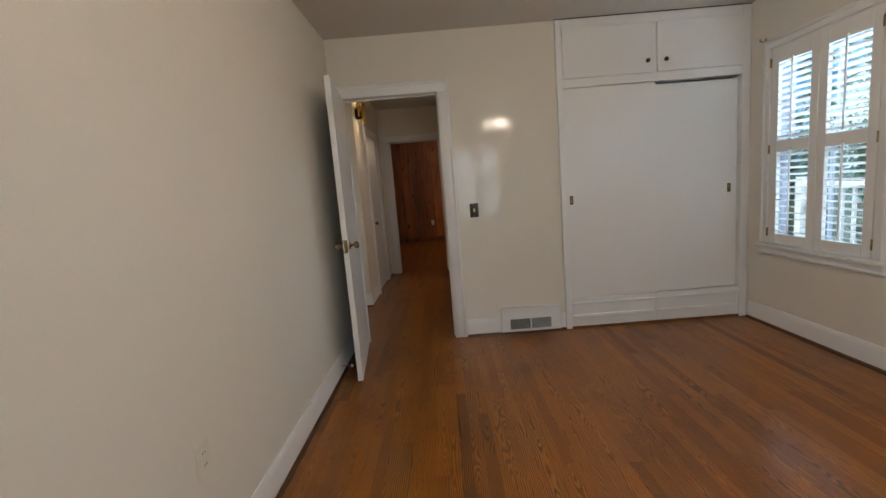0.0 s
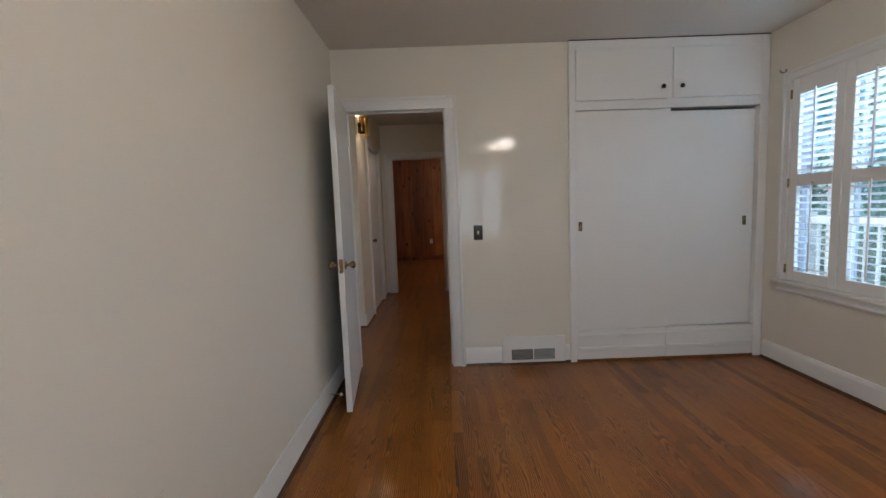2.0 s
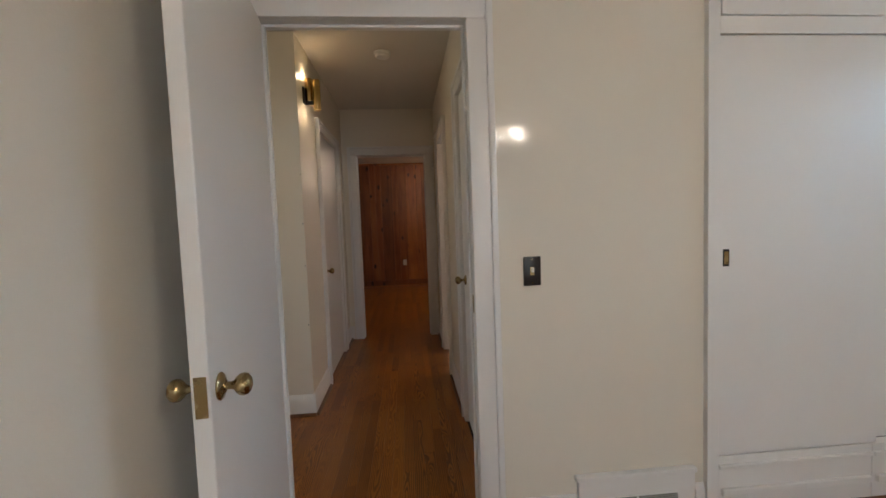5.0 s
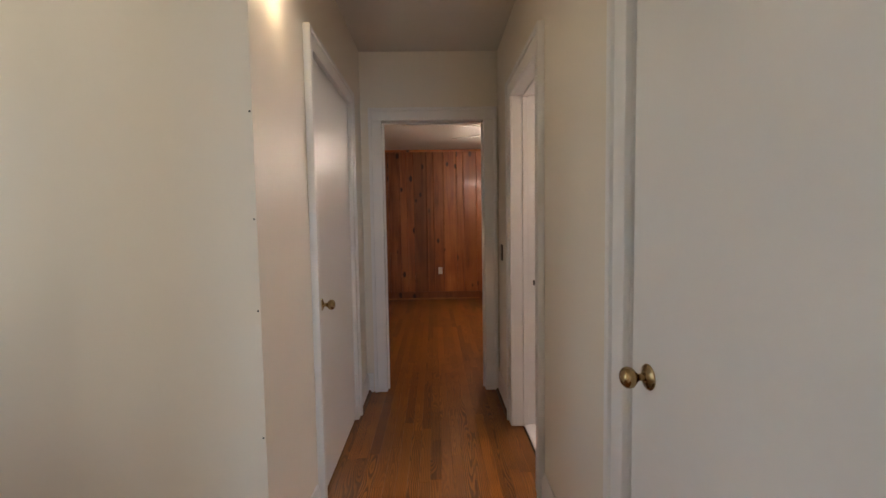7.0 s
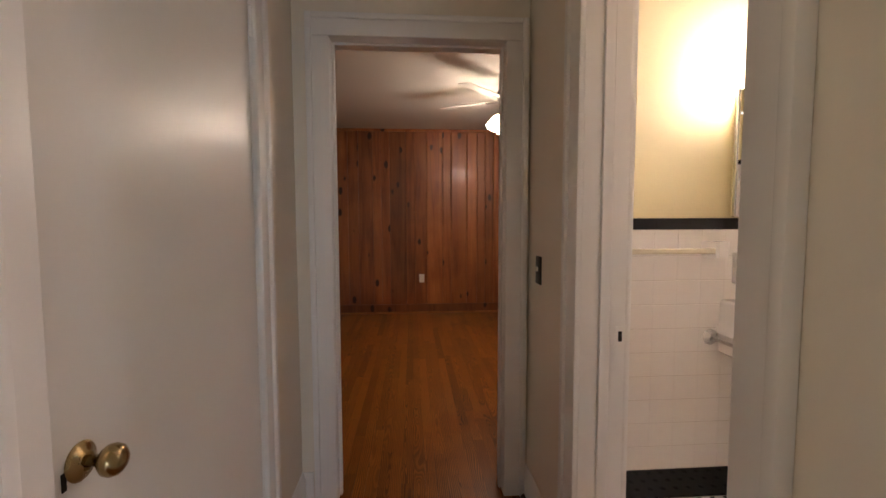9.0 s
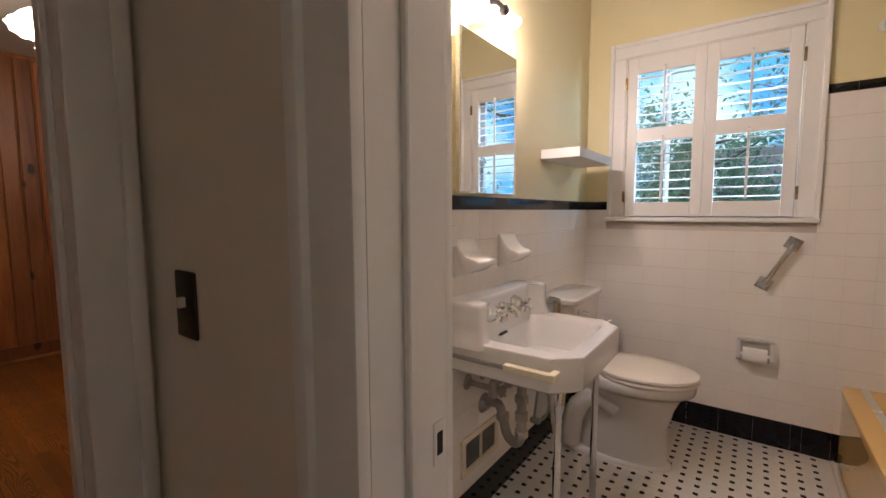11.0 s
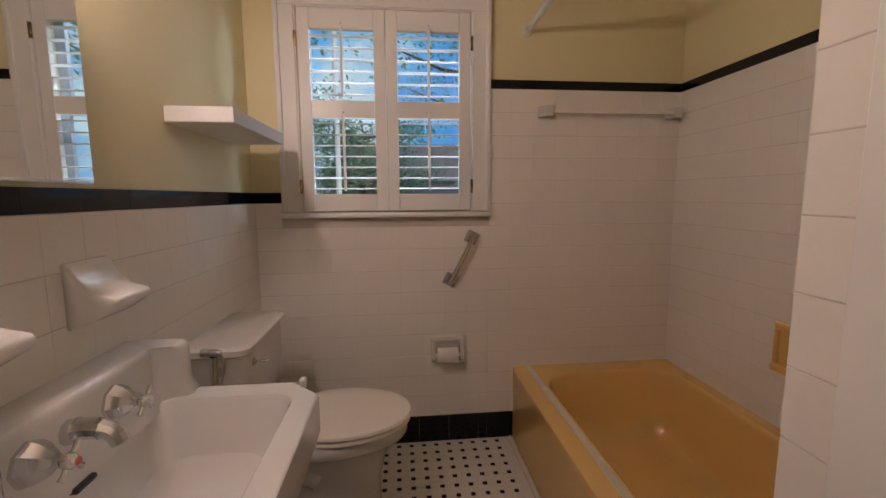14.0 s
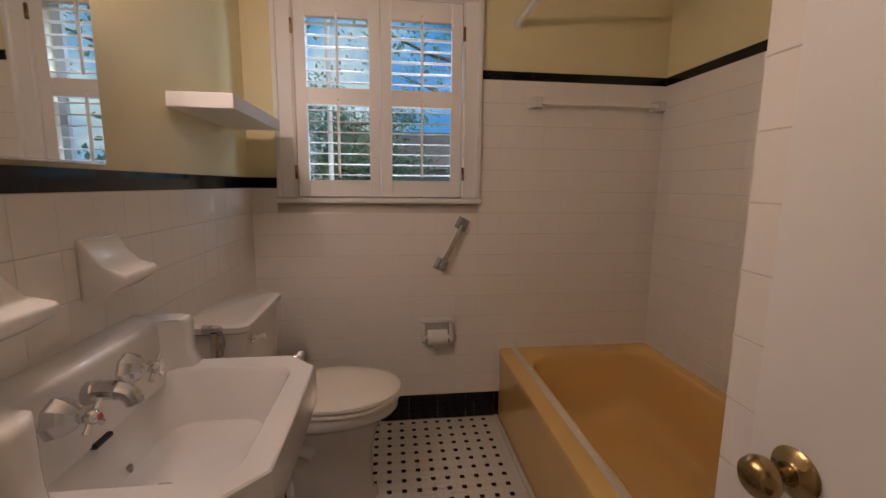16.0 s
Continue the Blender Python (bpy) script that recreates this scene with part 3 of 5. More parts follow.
# ---------- built-in closet ----------
clo = thing("built_in_closet", "white painted built-in closet with sliding doors and overhead cupboards", "closet")
cy = 3.775
part("face_frame", boxes((1.455, cy, 0, 1.505, DY + 0.1, H - 0.006), (2.915, cy, 0, RX - 0.003, DY + 0.1, H - 0.006), (1.505, cy + 0.003, 2.415, 2.915, DY + 0.1, H - 0.006), (1.505, cy + 0.003, 1.972, 2.915, DY + 0.1, 2.040), (2.203, cy + 0.004, 2.04, 2.245, DY + 0.1, 2.415), bevel=0.002), TRIM, clo)
# shadow line under the ceiling, made as a thin dark strip
part("cornice_shadow_strip", boxes((1.455, cy - 0.002, H - 0.0055, RX - 0.003, cy + 0.02, H - 0.0005)), PLATE, clo, "dark strip standing for the shadow line under the ceiling")
for x0, x1, kx in ((1.5065, 2.2015, 2.163), (2.2465, 2.9135, 2.306)):
    dr = part("cupboard_door", boxes((x0, cy - 0.004, 2.0415, x1, cy + 0.016, 2.4135), bevel=0.0025), TRIM, clo)
    part("knob", lathe(bmesh.new(), [(0.008, 0), (0.008, 0.012), (0.016, 0.018), (0.017, 0.024), (0.012, 0.029), (0.004, 0.031)], 18, pose(kx, cy - 0.004, 2.125, 90, 0, 0)), PLATE, dr, "small dark bronze knob")
for x0, x1, y, px, zt in ((1.507, 2.235, cy + 0.008, 1.538, 1.968), (2.215, 2.912, cy + 0.045, 2.848, 1.952)):
    dr = part("sliding_door", boxes((x0, y, 0.262, x1, y + 0.022, zt), bevel=0.002), TRIM, clo)
    part("pull_cup", boxes((px - 0.014, y - 0.0015, 1.055, px + 0.014, y + 0.003, 1.125), bevel=0.001), PLATE, dr, "dark bronze flush pull")
    part("pull_recess", boxes((px - 0.009, y - 0.0025, 1.064, px + 0.009, y - 0.001, 1.116)), BRASS, dr)
for x0, x1 in ((1.507, 2.212), (2.2145, 2.912)):
    kp = part("kick_panel", boxes((x0, cy + 0.006, 0.012, x1, cy + 0.05, 0.258), bevel=0.002), TRIM, clo)
    part("ledge", boxes((x0, cy - 0.006, 0.208, x1, cy + 0.006, 0.226), bevel=0.003), TRIM, kp)
    part("lower_ledge", boxes((x0 + 0.012, cy - 0.010, 0.092, x1 - 0.012, cy + 0.006, 0.122), bevel=0.004), TRIM, kp)
part("plinth", boxes((1.505, cy + 0.002, 0.0, 2.915, cy + 0.03, 0.02)), OAKSHOE, clo, "stained wood plinth strip")

# ---------- bedroom wall fittings ----------
def wall_plate(name, label, at, mat, toggle, screw, rocker=False):
    """A switch or outlet plate 70 by 115 mm in local x and z, facing local -y."""
    t = thing(name, label, "switch" if toggle else "outlet", at)
    part("plate", boxes((-0.035, -0.006, -0.0575, 0.035, 0, 0.0575), bevel=0.003, seg=2), mat, t)
    if toggle:
        part("toggle", boxes((-0.005, -0.017, -0.004, 0.005, -0.005, 0.014), bevel=0.0015), IVORY, t, "ivory toggle")
        part("slot", boxes((-0.008, -0.0065, -0.016, 0.008, -0.0058, 0.016)), IVORY if rocker else screw, t)
    else:
        for z in (-0.02, 0.02):
            s = part("socket", lathe(bmesh.new(), [(0.017, 0), (0.0165, 0.0015)], 20, pose(0, -0.006, z, 90, 0, 0)), mat, t)
            for x in (-0.006, 0.006):
                part("slot", boxes((x - 0.001, -0.0085, z - 0.004, x + 0.001, -0.0072, z + 0.005)), PLATE, s)
    for z in (-0.046, 0.046) if toggle else (0.0,):
        part("screw", lathe(bmesh.new(), [(0.003, 0), (0.0025, 0.001)], 10, pose(0, -0.006, z, 90, 0, 0)), screw, t)
    return t


wall_plate("light_switch", "dark bronze light switch plate on the cream wall", pose(0.738, DY, 1.072), PLATE, True, BRASS)
wall_plate("wall_outlet", "ivory wall outlet plate on the plain wall", pose(LX, 1.545, 0.472, 0, 0, 90), IVORY, False, IVORY)

vent = thing("floor_register", "white wall register with grey louvres in the base board", "vent")
part("surround", boxes((0.905, DY - 0.021, 0.008, 1.405, DY, 0.205), bevel=0.002), TRIM, vent)
part("cap", boxes((0.895, DY - 0.030, 0.205, 1.41, DY, 0.226), bevel=0.003), TRIM, vent)
part("rim", boxes((0.968, DY - 0.024, 0.031, 1.332, DY - 0.02, 0.130), bevel=0.001), TRIM, vent)
for x0, x1, mt_, open_ in ((0.978, 1.148, GREY, 35), (1.156, 1.324, GREY, 70)):
    gr = part("grille_back", boxes((x0, DY - 0.0255, 0.037, x1, DY - 0.0235, 0.124)), DARK, vent)
    for k in range(9):
        z = 0.042 + k * 0.0098
        part("louvre", box(bmesh.new(), x0, -0.0035, -0.0008, x1, 0.0035, 0.0008, m=pose(0, DY - 0.028, z, open_, 0, 0)), mt_, gr)
part("mullion", boxes((1.148, DY - 0.029, 0.035, 1.156, DY - 0.0235, 0.126)), TRIM, vent)
baseboard("baseboard_bedroom_closet", "x", DY, -1, 1.412, 1.452)
part("shoe", boxes((0.90, DY - 0.034, 0.0, 1.412, DY - 0.021, 0.016), bevel=0.004), OAKSHOE, vent)


# ---------- shuttered windows ----------
def shutter_window(name, label, at, hw, z0, z1, rows, stile, n, tilt, casing_w, sill, apron, hang, hinges, over=0.05):
    """A window in a wall with two hinged louvred shutters. Local x runs along the wall, y goes out through it.
    rows: the two louvred fields (bottom, top); n: louvres in each."""
    w = frame_of(name, label, at)
    fr = part("window_frame", boxes((-hw - casing_w, -0.020, z0, -hw, 0, z1), (hw, -0.020, z0, hw + casing_w, 0, z1), (-hw - casing_w, -0.020, z1, hw + casing_w, 0, z1 + casing_w), bevel=0.003), TRIM, w)
    part("back_band", boxes((-hw - casing_w - 0.004, -0.032, z0, -hw - casing_w + 0.018, 0.0, z1 + casing_w + 0.004), (hw + casing_w - 0.018, -0.032, z0, hw + casing_w + 0.004, 0, z1 + casing_w + 0.004), (-hw - casing_w + 0.018, -0.0315, z1 + casing_w - 0.018, hw + casing_w - 0.018, 0, z1 + casing_w + 0.0035), bevel=0.004, seg=2), TRIM, fr)
    part("inner_bead", boxes((-hw, -0.012, z0, -hw + 0.006, 0.02, z1), (hw - 0.006, -0.012, z0, hw, 0.02, z1), (-hw + 0.006, -0.012, z1 - 0.006, hw - 0.006, 0.02, z1)), TRIM, fr)
    part("window_sill", boxes((-hw - casing_w - over, -0.055, z0 - 0.026, hw + casing_w + over, 0.10, z0 - 0.002), bevel=0.006, seg=2), TRIM, w)
    if apron:
        part("apron", boxes((-hw - casing_w - 0.005, -0.018, z0 - 0.026 - apron, hw + casing_w + 0.005, 0, z0 - 0.027), (-hw - casing_w - 0.012, -0.026, z0 - 0.026 - apron, hw + casing_w + 0.012, 0, z0 - 0.012 - apron), bevel=0.003), TRIM, w)
    part("reveal", boxes((-hw - 0.012, 0.021, z0, -hw, 0.14, z1), (hw, 0.021, z0, hw + 0.012, 0.14, z1), (-hw, 0.021, z1, hw, 0.14, z1 + 0.012), (-hw, 0.105, z0 - 0.012, hw, 0.14, z0)), SASH, w)
    # sashes with a meeting rail and one upright bar
    zm = (rows[0][1] + rows[1][0]) / 2
    for a, b, y in ((z0, zm + 0.02, 0.085), (zm - 0.02, z1, 0.112)):
        s = part("sash", boxes((-hw, y, a, -hw + 0.045, y + 0.026, b), (hw - 0.045, y, a, hw, y + 0.026, b), (-hw + 0.045, y, a, hw - 0.045, y + 0.026, a + 0.05), (-hw + 0.045, y, b - 0.04, hw - 0.045, y + 0.026, b), (-0.011, y + 0.003, a + 0.05, 0.011, y + 0.023, b - 0.04), bevel=0.002), SASH, w, "blue-grey painted window sash")
        for x0, x1 in ((-hw + 0.045, -0.011), (0.011, hw - 0.045)):
            g = part("pane", boxes((x0, y + 0.011, a + 0.05, x1, y + 0.014, b - 0.04)), GLASS, s, "clear glass pane")
            g.visible_shadow = False
    # shutters
    for side in (-1, 1):
        x0, x1 = sorted((side * (hw - 0.0105), side * 0.0010))
        fields = [(rows[0][0], rows[0][1]), (rows[1][0], rows[1][1])]
        sh = part("shutter", boxes((x0, -0.014, z0 + 0.004, x0 + stile, 0.014, z1 - 0.008), (x1 - stile, -0.014, z0 + 0.004, x1, 0.014, z1 - 0.008),
                                   (x0 + stile, -0.0135, z0 + 0.004, x1 - stile, 0.0135, fields[0][0]), (x0 + stile, -0.0135, fields[0][1], x1 - stile, 0.0135, fields[1][0]),
                                   (x0 + stile, -0.0135, fields[1][1], x1 - stile, 0.0135, z1 - 0.008), bevel=0.0025), SHUTTER, w, "white louvred shutter panel")
        for (a, b), count, ti in zip(fields, n, tilt):
            step = (b - a) / count
            xa, xb = x0 + stile + 0.001, x1 - stile - 0.001
            sec = [(0.0225 * math.cos(u), 0.0032 * math.sin(u)) for u in (2 * math.pi * k / 10 for k in range(10))]
            me = finish(loft(bmesh.new(), [[(xa, p, q) for p, q in sec], [(xb, p, q) for p, q in sec]]), "louvre", SHUTTER, 50)
            for k in range(count):
                ob = new("louvre", me)
                ob.parent = sh
                ob.matrix_basis = pose(0, 0.0, a + step * (k + 0.5), ti + 3 * math.sin(k * 2.3 + side), 0, 0)
            part("tilt_rod", boxes(((xa + xb) / 2 - 0.006, -0.034, a + 0.012, (xa + xb) / 2 + 0.006, -0.024, b + 0.016), bevel=0.002), SHUTTER, sh)
            part("hook", tube(bmesh.new(), bend([((xa + xb) / 2, -0.016, b + 0.022), ((xa + xb) / 2, -0.03, b + 0.026), ((xa + xb) / 2, -0.03, b + 0.012)], 4), 0.0016, 6), BRASS, sh)
        xo = side * (hw - 0.003)
        for z in hinges:
            part("hinge", boxes((xo - 0.006, -0.023, z - 0.032, xo + 0.006, -0.0135, z + 0.032), bevel=0.001), hang, sh, "aged brass shutter hinge")
    return w


shutter_window("window_1", "bedroom window with white louvred shutters, closed", pose(RX, 3.145, 0, 0, 0, -90), 0.406, 0.655, 2.084, ((0.731, 1.334), (1.418, 1.966)), 0.062, (13, 12), (-20, -24), 0.06, True, 0.06, BRASS, (0.74, 1.36, 1.98), 0.03)
shutter_window("window_2", "bathroom window with white louvred shutters, opened slats", pose(XW, 6.2445, 0, 0, 0, -90), 0.400, 1.182, 2.093, ((1.265, 1.612), (1.688, 1.995)), 0.052, (7, 6), (4, 4), 0.082, True, 0.0, BRASS, (1.30, 1.95), 0.006)
shutter_window("window_3", "back bedroom window with white louvred shutters", pose(1.2, BY, 0, 0, 0, 180), 0.50, 0.65, 2.10, ((0.73, 1.335), (1.42, 1.98)), 0.062, (13, 12), (22, 22), 0.06, True, 0.06, BRASS, (0.74, 1.98))
for y in (3.625, 2.70):
    br = thing("curtain_bracket", "small dark curtain rod bracket above the window", "bracket", group="curtain brackets")
    part("plate", boxes((RX - 0.004, y - 0.008, 2.135, RX, y + 0.008, 2.18), bevel=0.001), GREY, br)
    part("arm", tube(bmesh.new(), bend([(RX - 0.003, y, 2.155), (RX - 0.045, y, 2.155), (RX - 0.045, y, 2.175)], 4), 0.005, 8), GREY, br)

# ---------- hall fittings ----------
wall_plate("light_switch", "dark bronze light switch plate on the hall wall", pose(HR, 6.777, 1.062, 0, 0, -90), PLATE, True, PLATE)
sc = thing("wall_sconce", "satin brass wall sconce of two lit open cylinders", "sconce")
part("back_plate", boxes((HL, 5.215, 2.13, HL + 0.012, 5.285, 2.24), bevel=0.003), PLATE, sc)
part("arm", boxes((HL + 0.01, 5.245, 2.125, HL + 0.10, 5.265, 2.15), bevel=0.003), PLATE, sc, "dark bracket")
for x, y, a, b in ((HL + 0.036, 5.262, 2.150, 2.305), (HL + 0.091, 5.245, 2.085, 2.292)):
    part("cylinder", lathe(bmesh.new(), [(0.019, a + 0.004), (0.0245, a), (0.026, a + 0.003), (0.026, b - 0.003), (0.0245, b), (0.021, b - 0.004)], 28, Matrix.Translation((x, y, 0))), GOLD, sc)
sd = thing("smoke_detector", "round white smoke detector on the hall ceiling", "smoke detector")
part("base", lathe(bmesh.new(), [(0.062, HH), (0.062, HH - 0.012), (0.058, HH - 0.016)], 32, Matrix.Translation((0.13, 5.40, 0))), WHITEP, sd)
part("cover", lathe(bmesh.new(), [(0.054, HH - 0.015), (0.053, HH - 0.028), (0.046, HH - 0.036), (0.020, HH - 0.039)], 32, Matrix.Translation((0.13, 5.40, 0))), WHITEP, sd)

# ---------- panelled room ----------
rng = random.Random(7)


def board(parent, w, z0, z1, m, mat=PINE):
    """One tongue-and-groove board with a beaded, sunken edge; local x across, front towards -y."""
    g = 0.012
    out = [(0.0008, 0.018), (0.0008, 0.006), (g * 0.4, 0.0075), (g * 0.6, 0.003), (g, 0.0), (w - g, 0.0), (w - g * 0.6, 0.003), (w - g * 0.4, 0.0075), (w - 0.0008, 0.006), (w - 0.0008, 0.018)]
    return part("board", loft(bmesh.new(), [[(x, y, z0) for x, y in out], [(x, y, z1) for x, y in out]]), mat, parent, at=m, smooth=0)


pw = frame_of("panelling_end", "knotty pine tongue-and-groove wall boards")
x = PX0
while x < PX1:
    w = min(rng.choice((0.115, 0.14, 0.165, 0.19, 0.215)), PX1 - x)
    board(pw, w, 0.10, H - 0.02, pose(x, PY1, 0), PINE)
    x += w
pl = frame_of("panelling_side", "knotty pine tongue-and-groove wall boards")
y = PY0
while y < PY1 - 0.02:
    if 9.60 < y < 10.34:
        y = 10.42
    if 8.42 < y < 9.4:
        y = 9.48
    w = rng.choice((0.12, 0.15, 0.18))
    w = min(w, PY1 - y - 0.02)
    if y + w > 8.44 and y < 8.44:
        w = 8.44 - y
    if y + w > 9.56 and y < 9.56:
        w = 9.56 - y
    if w > 0.02:
        board(pl, w, 0.0, H - 0.02, pose(PX0, y, 0, 0, 0, 90), PINE)
    y += max(w, 0.02)
ph = frame_of("panelling_header", "pine boards over the door and shelves")
board(ph, 0.94, 2.06, H - 0.02, pose(PX0, 9.56, 0, 0, 0, 90))
board(ph, 1.12, 2.12, H - 0.02, pose(PX0, 8.44, 0, 0, 0, 90))
pb = frame_of("baseboard_panelled_room", "pine base board with a pale shoe line")
part("board", boxes((PX0, PY1 - 0.016, 0.02, PX1, PY1 + 0.004, 0.125), bevel=0.003), PINE, pb)
part("shoe", boxes((PX0, PY1 - 0.026, 0, PX1, PY1 - 0.014, 0.022), bevel=0.004), PINEDOOR, pb)
part("crown", boxes((PX0, PY1 - 0.022, H - 0.035, PX1, PY1 + 0.003, H), bevel=0.006), PINE, pb)
part("crown", boxes((PX0 - 0.003, PY0, H - 0.035, PX0 + 0.022, PY1 - 0.023, H), bevel=0.006), PINE, pb)
# pine door in the side wall
d6 = frame_of("door_5", "plain stained wooden door in a pine casing, closed")
for a, b in ((9.56, 9.66), (10.36, 10.46)):
    part("casing", boxes((PX0, a, 0, PX0 + 0.02, b, 2.06), bevel=0.003), PINE, d6)
part("casing", boxes((PX0, 9.56, 2.06, PX0 + 0.021, 10.46, 2.15), bevel=0.003), PINE, d6)
part("leaf", boxes((PX0 - 0.06, 9.662, 0.012, PX0 - 0.026, 10.358, 2.045), bevel=0.002), PINEDOOR, d6)
knob(d6, pose(PX0 - 0.026, 10.29, 0.93, 0, 90, 0))
# recessed bookshelf beside it
bs = thing("bookshelf", "empty dark built-in pine bookshelf in the panelled wall", "bookshelf")
part("back", boxes((PX0 - 0.022, 8.48, 0.82, PX0 - 0.014, 9.44, 2.10)), DARK, bs)
for a, b in ((8.44, 8.50), (9.42, 9.48)):
    part("upright", boxes((PX0 - 0.014, a, 0.0, PX0 + 0.045, b, 2.12), bevel=0.003), PINE, bs)
for z in (0.80, 1.10, 1.42, 1.74, 2.08):
    part("shelf", boxes((PX0 - 0.014, 8.50, z, PX0 + 0.04, 9.42, z + 0.025), bevel=0.003), PINE, bs)
for a, b in ((8.505, 8.955), (8.965, 9.415)):
    part("cupboard_door", boxes((PX0 + 0.0, a, 0.06, PX0 + 0.03, b, 0.79), bevel=0.004), PINE, bs)
wall_plate("wall_outlet", "white wall outlet plate on the pine boards", pose(0.196, PY1, 0.48), WHITEP, False, WHITEP)

# ceiling fan with its lit glass shades
def ceiling_fan(label, at, turn, glass):
    fan = thing("ceiling_fan", label, "ceiling fan", at)
    part("canopy", lathe(bmesh.new(), [(0.085, H), (0.085, H - 0.03), (0.075, H - 0.045), (0.10, H - 0.06), (0.105, H - 0.12), (0.09, H - 0.15), (0.05, H - 0.165)], 36), DULL, fan, "brushed nickel housing")
    part("hub", lathe(bmesh.new(), [(0.05, H - 0.16), (0.05, H - 0.22), (0.06, H - 0.24), (0.045, H - 0.29), (0.015, H - 0.30)], 28), DULL, fan)
    for k in range(5):
        a = turn + 72 * k
        iron = part("blade_iron", boxes((0.08, -0.018, H - 0.152, 0.22, 0.018, H - 0.146), bevel=0.002), DULL, fan, "", 35, pose(0, 0, 0, 0, 0, a))
        out = [(0.19, -0.05), (0.62, -0.066), (0.65, -0.05), (0.66, 0.0), (0.65, 0.05), (0.62, 0.066), (0.19, 0.05)]
        bm = loft(bmesh.new(), [[(px, py, 0) for px, py in out], [(px, py, 0.006) for px, py in out]])
        part("blade", bm, CEIL, iron, "pale fan blade", 35, pose(0, 0, H - 0.145, -7, 0, 0))
    for k in range(3):
        a = 90 + 120 * k
        arm = part("light_arm", tube(bmesh.new(), bend([(0.03, 0, H - 0.26), (0.09, 0, H - 0.25), (0.115, 0, H - 0.30)], 5), 0.007, 10), DULL, fan, "", 35, pose(0, 0, 0, 0, 0, a))
        n, loops = 32, []
        for r, h in ((0.022, 0.0), (0.030, -0.01), (0.046, -0.05), (0.052, -0.09), (0.063, -0.125)):
            loops.append([(r * (1 + (0.10 if h < -0.1 else 0) * math.cos(8 * u)) * math.cos(u), r * (1 + (0.10 if h < -0.1 else 0) * math.cos(8 * u)) * math.sin(u), h) for u in (2 * math.pi * i / n for i in range(n))])
        shp = part("shade", loft(bmesh.new(), loops, cap1=False), glass, arm, "lit ruffled frosted glass shade", 60, pose(0.118, 0, H - 0.295, 0, -32, 0))
        shp.visible_shadow = False
    for x_, l in ((0.03, 0.20), (-0.02, 0.30)):
        ch = part("pull_chain", tube(bmesh.new(), [(x_, -0.03, H - 0.28), (x_, -0.03, H - 0.28 - l)], 0.002, 6), BRASS, fan)
        part("fob", lathe(bmesh.new(), [(0.003, 0), (0.008, -0.012), (0.009, -0.045), (0.004, -0.06)], 12, pose(x_, -0.03, H - 0.28 - l)), BRASS, ch, "wooden chain fob")


ceiling_fan("brushed nickel ceiling fan with three lit frosted glass shades", pose(0.95, 8.94, 0), 152, SHADE)
ceiling_fan("brushed nickel ceiling fan lighting the bedroom", pose(1.31, 1.3, 0), 20, SHADE3)
# made-up fixture round the hall fill bulb, never in view
hl = thing("fill_ceiling_lamp", "round flush ceiling lamp added out of view to fill the side hall", "ceiling lamp", pose(-1.65, 4.25, HH))
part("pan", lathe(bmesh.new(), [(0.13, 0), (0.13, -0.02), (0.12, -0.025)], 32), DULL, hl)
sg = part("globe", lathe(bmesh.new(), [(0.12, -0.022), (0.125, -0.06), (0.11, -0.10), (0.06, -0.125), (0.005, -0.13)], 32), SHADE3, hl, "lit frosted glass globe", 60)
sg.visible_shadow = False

# ---------- bathroom: sink ----------
def radial(poly, c, ang):
    """Where the ray at an angle from c leaves a convex outline."""
    d = (math.cos(ang), math.sin(ang))
    best = None
    for (ax, ay), (bx, by) in zip(poly, poly[1:] + poly[:1]):
        ex, ey = bx - ax, by - ay
        den = d[0] * ey - d[1] * ex
        if abs(den) < 1e-9:
            continue
        t = ((ax - c[0]) * ey - (ay - c[1]) * ex) / den
        u = ((ax - c[0]) * d[1] - (ay - c[1]) * d[0]) / den
        if t > 0 and -1e-6 <= u <= 1 + 1e-6 and (best is None or t < best):
            best = t
    return (c[0] + d[0] * best, c[1] + d[1] * best)


def rounded(x0, y0, x1, y1, r, n=6):
    pts = []
    for cx, cy_, a0 in ((x1 - r, y1 - r, 0), (x0 + r, y1 - r, 90), (x0 + r, y0 + r, 180), (x1 - r, y0 + r, 270)):
        for k in range(n + 1):
            a = radians(a0 + 90 * k / n)
            pts.append((cx + r * math.cos(a), cy_ + r * math.sin(a)))
    return pts


SX0, SX1, SF, SZ = 1.437, 1.995, 6.395, 0.785
sink = thing("wall_sink", "white porcelain wall-hung sink with chrome taps on chrome legs", "sink")
cen = (1.66, 6.65)
angs = sorted([2 * math.pi * k / 96 for k in range(96)] + [math.atan2(py - cen[1], px - cen[0]) % (2 * math.pi) for px, py in ((SX0, YL - 0.004), (SX0, SF + 0.075), (SX0 + 0.075, SF), (SX1 - 0.075, SF), (SX1, SF + 0.075), (SX1, YL - 0.004))])


def ring(poly, z):
    return [(*radial(poly, cen, a), z) for a in angs]


def sink_outline(d, c=0.075):
    return [(SX0 + d, YL - 0.004), (SX0 + d, SF + c + d * 0.4), (SX0 + c + d * 0.4, SF + d), (SX1 - c - d * 0.4, SF + d), (SX1 - d, SF + c + d * 0.4), (SX1 - d, YL - 0.004)]


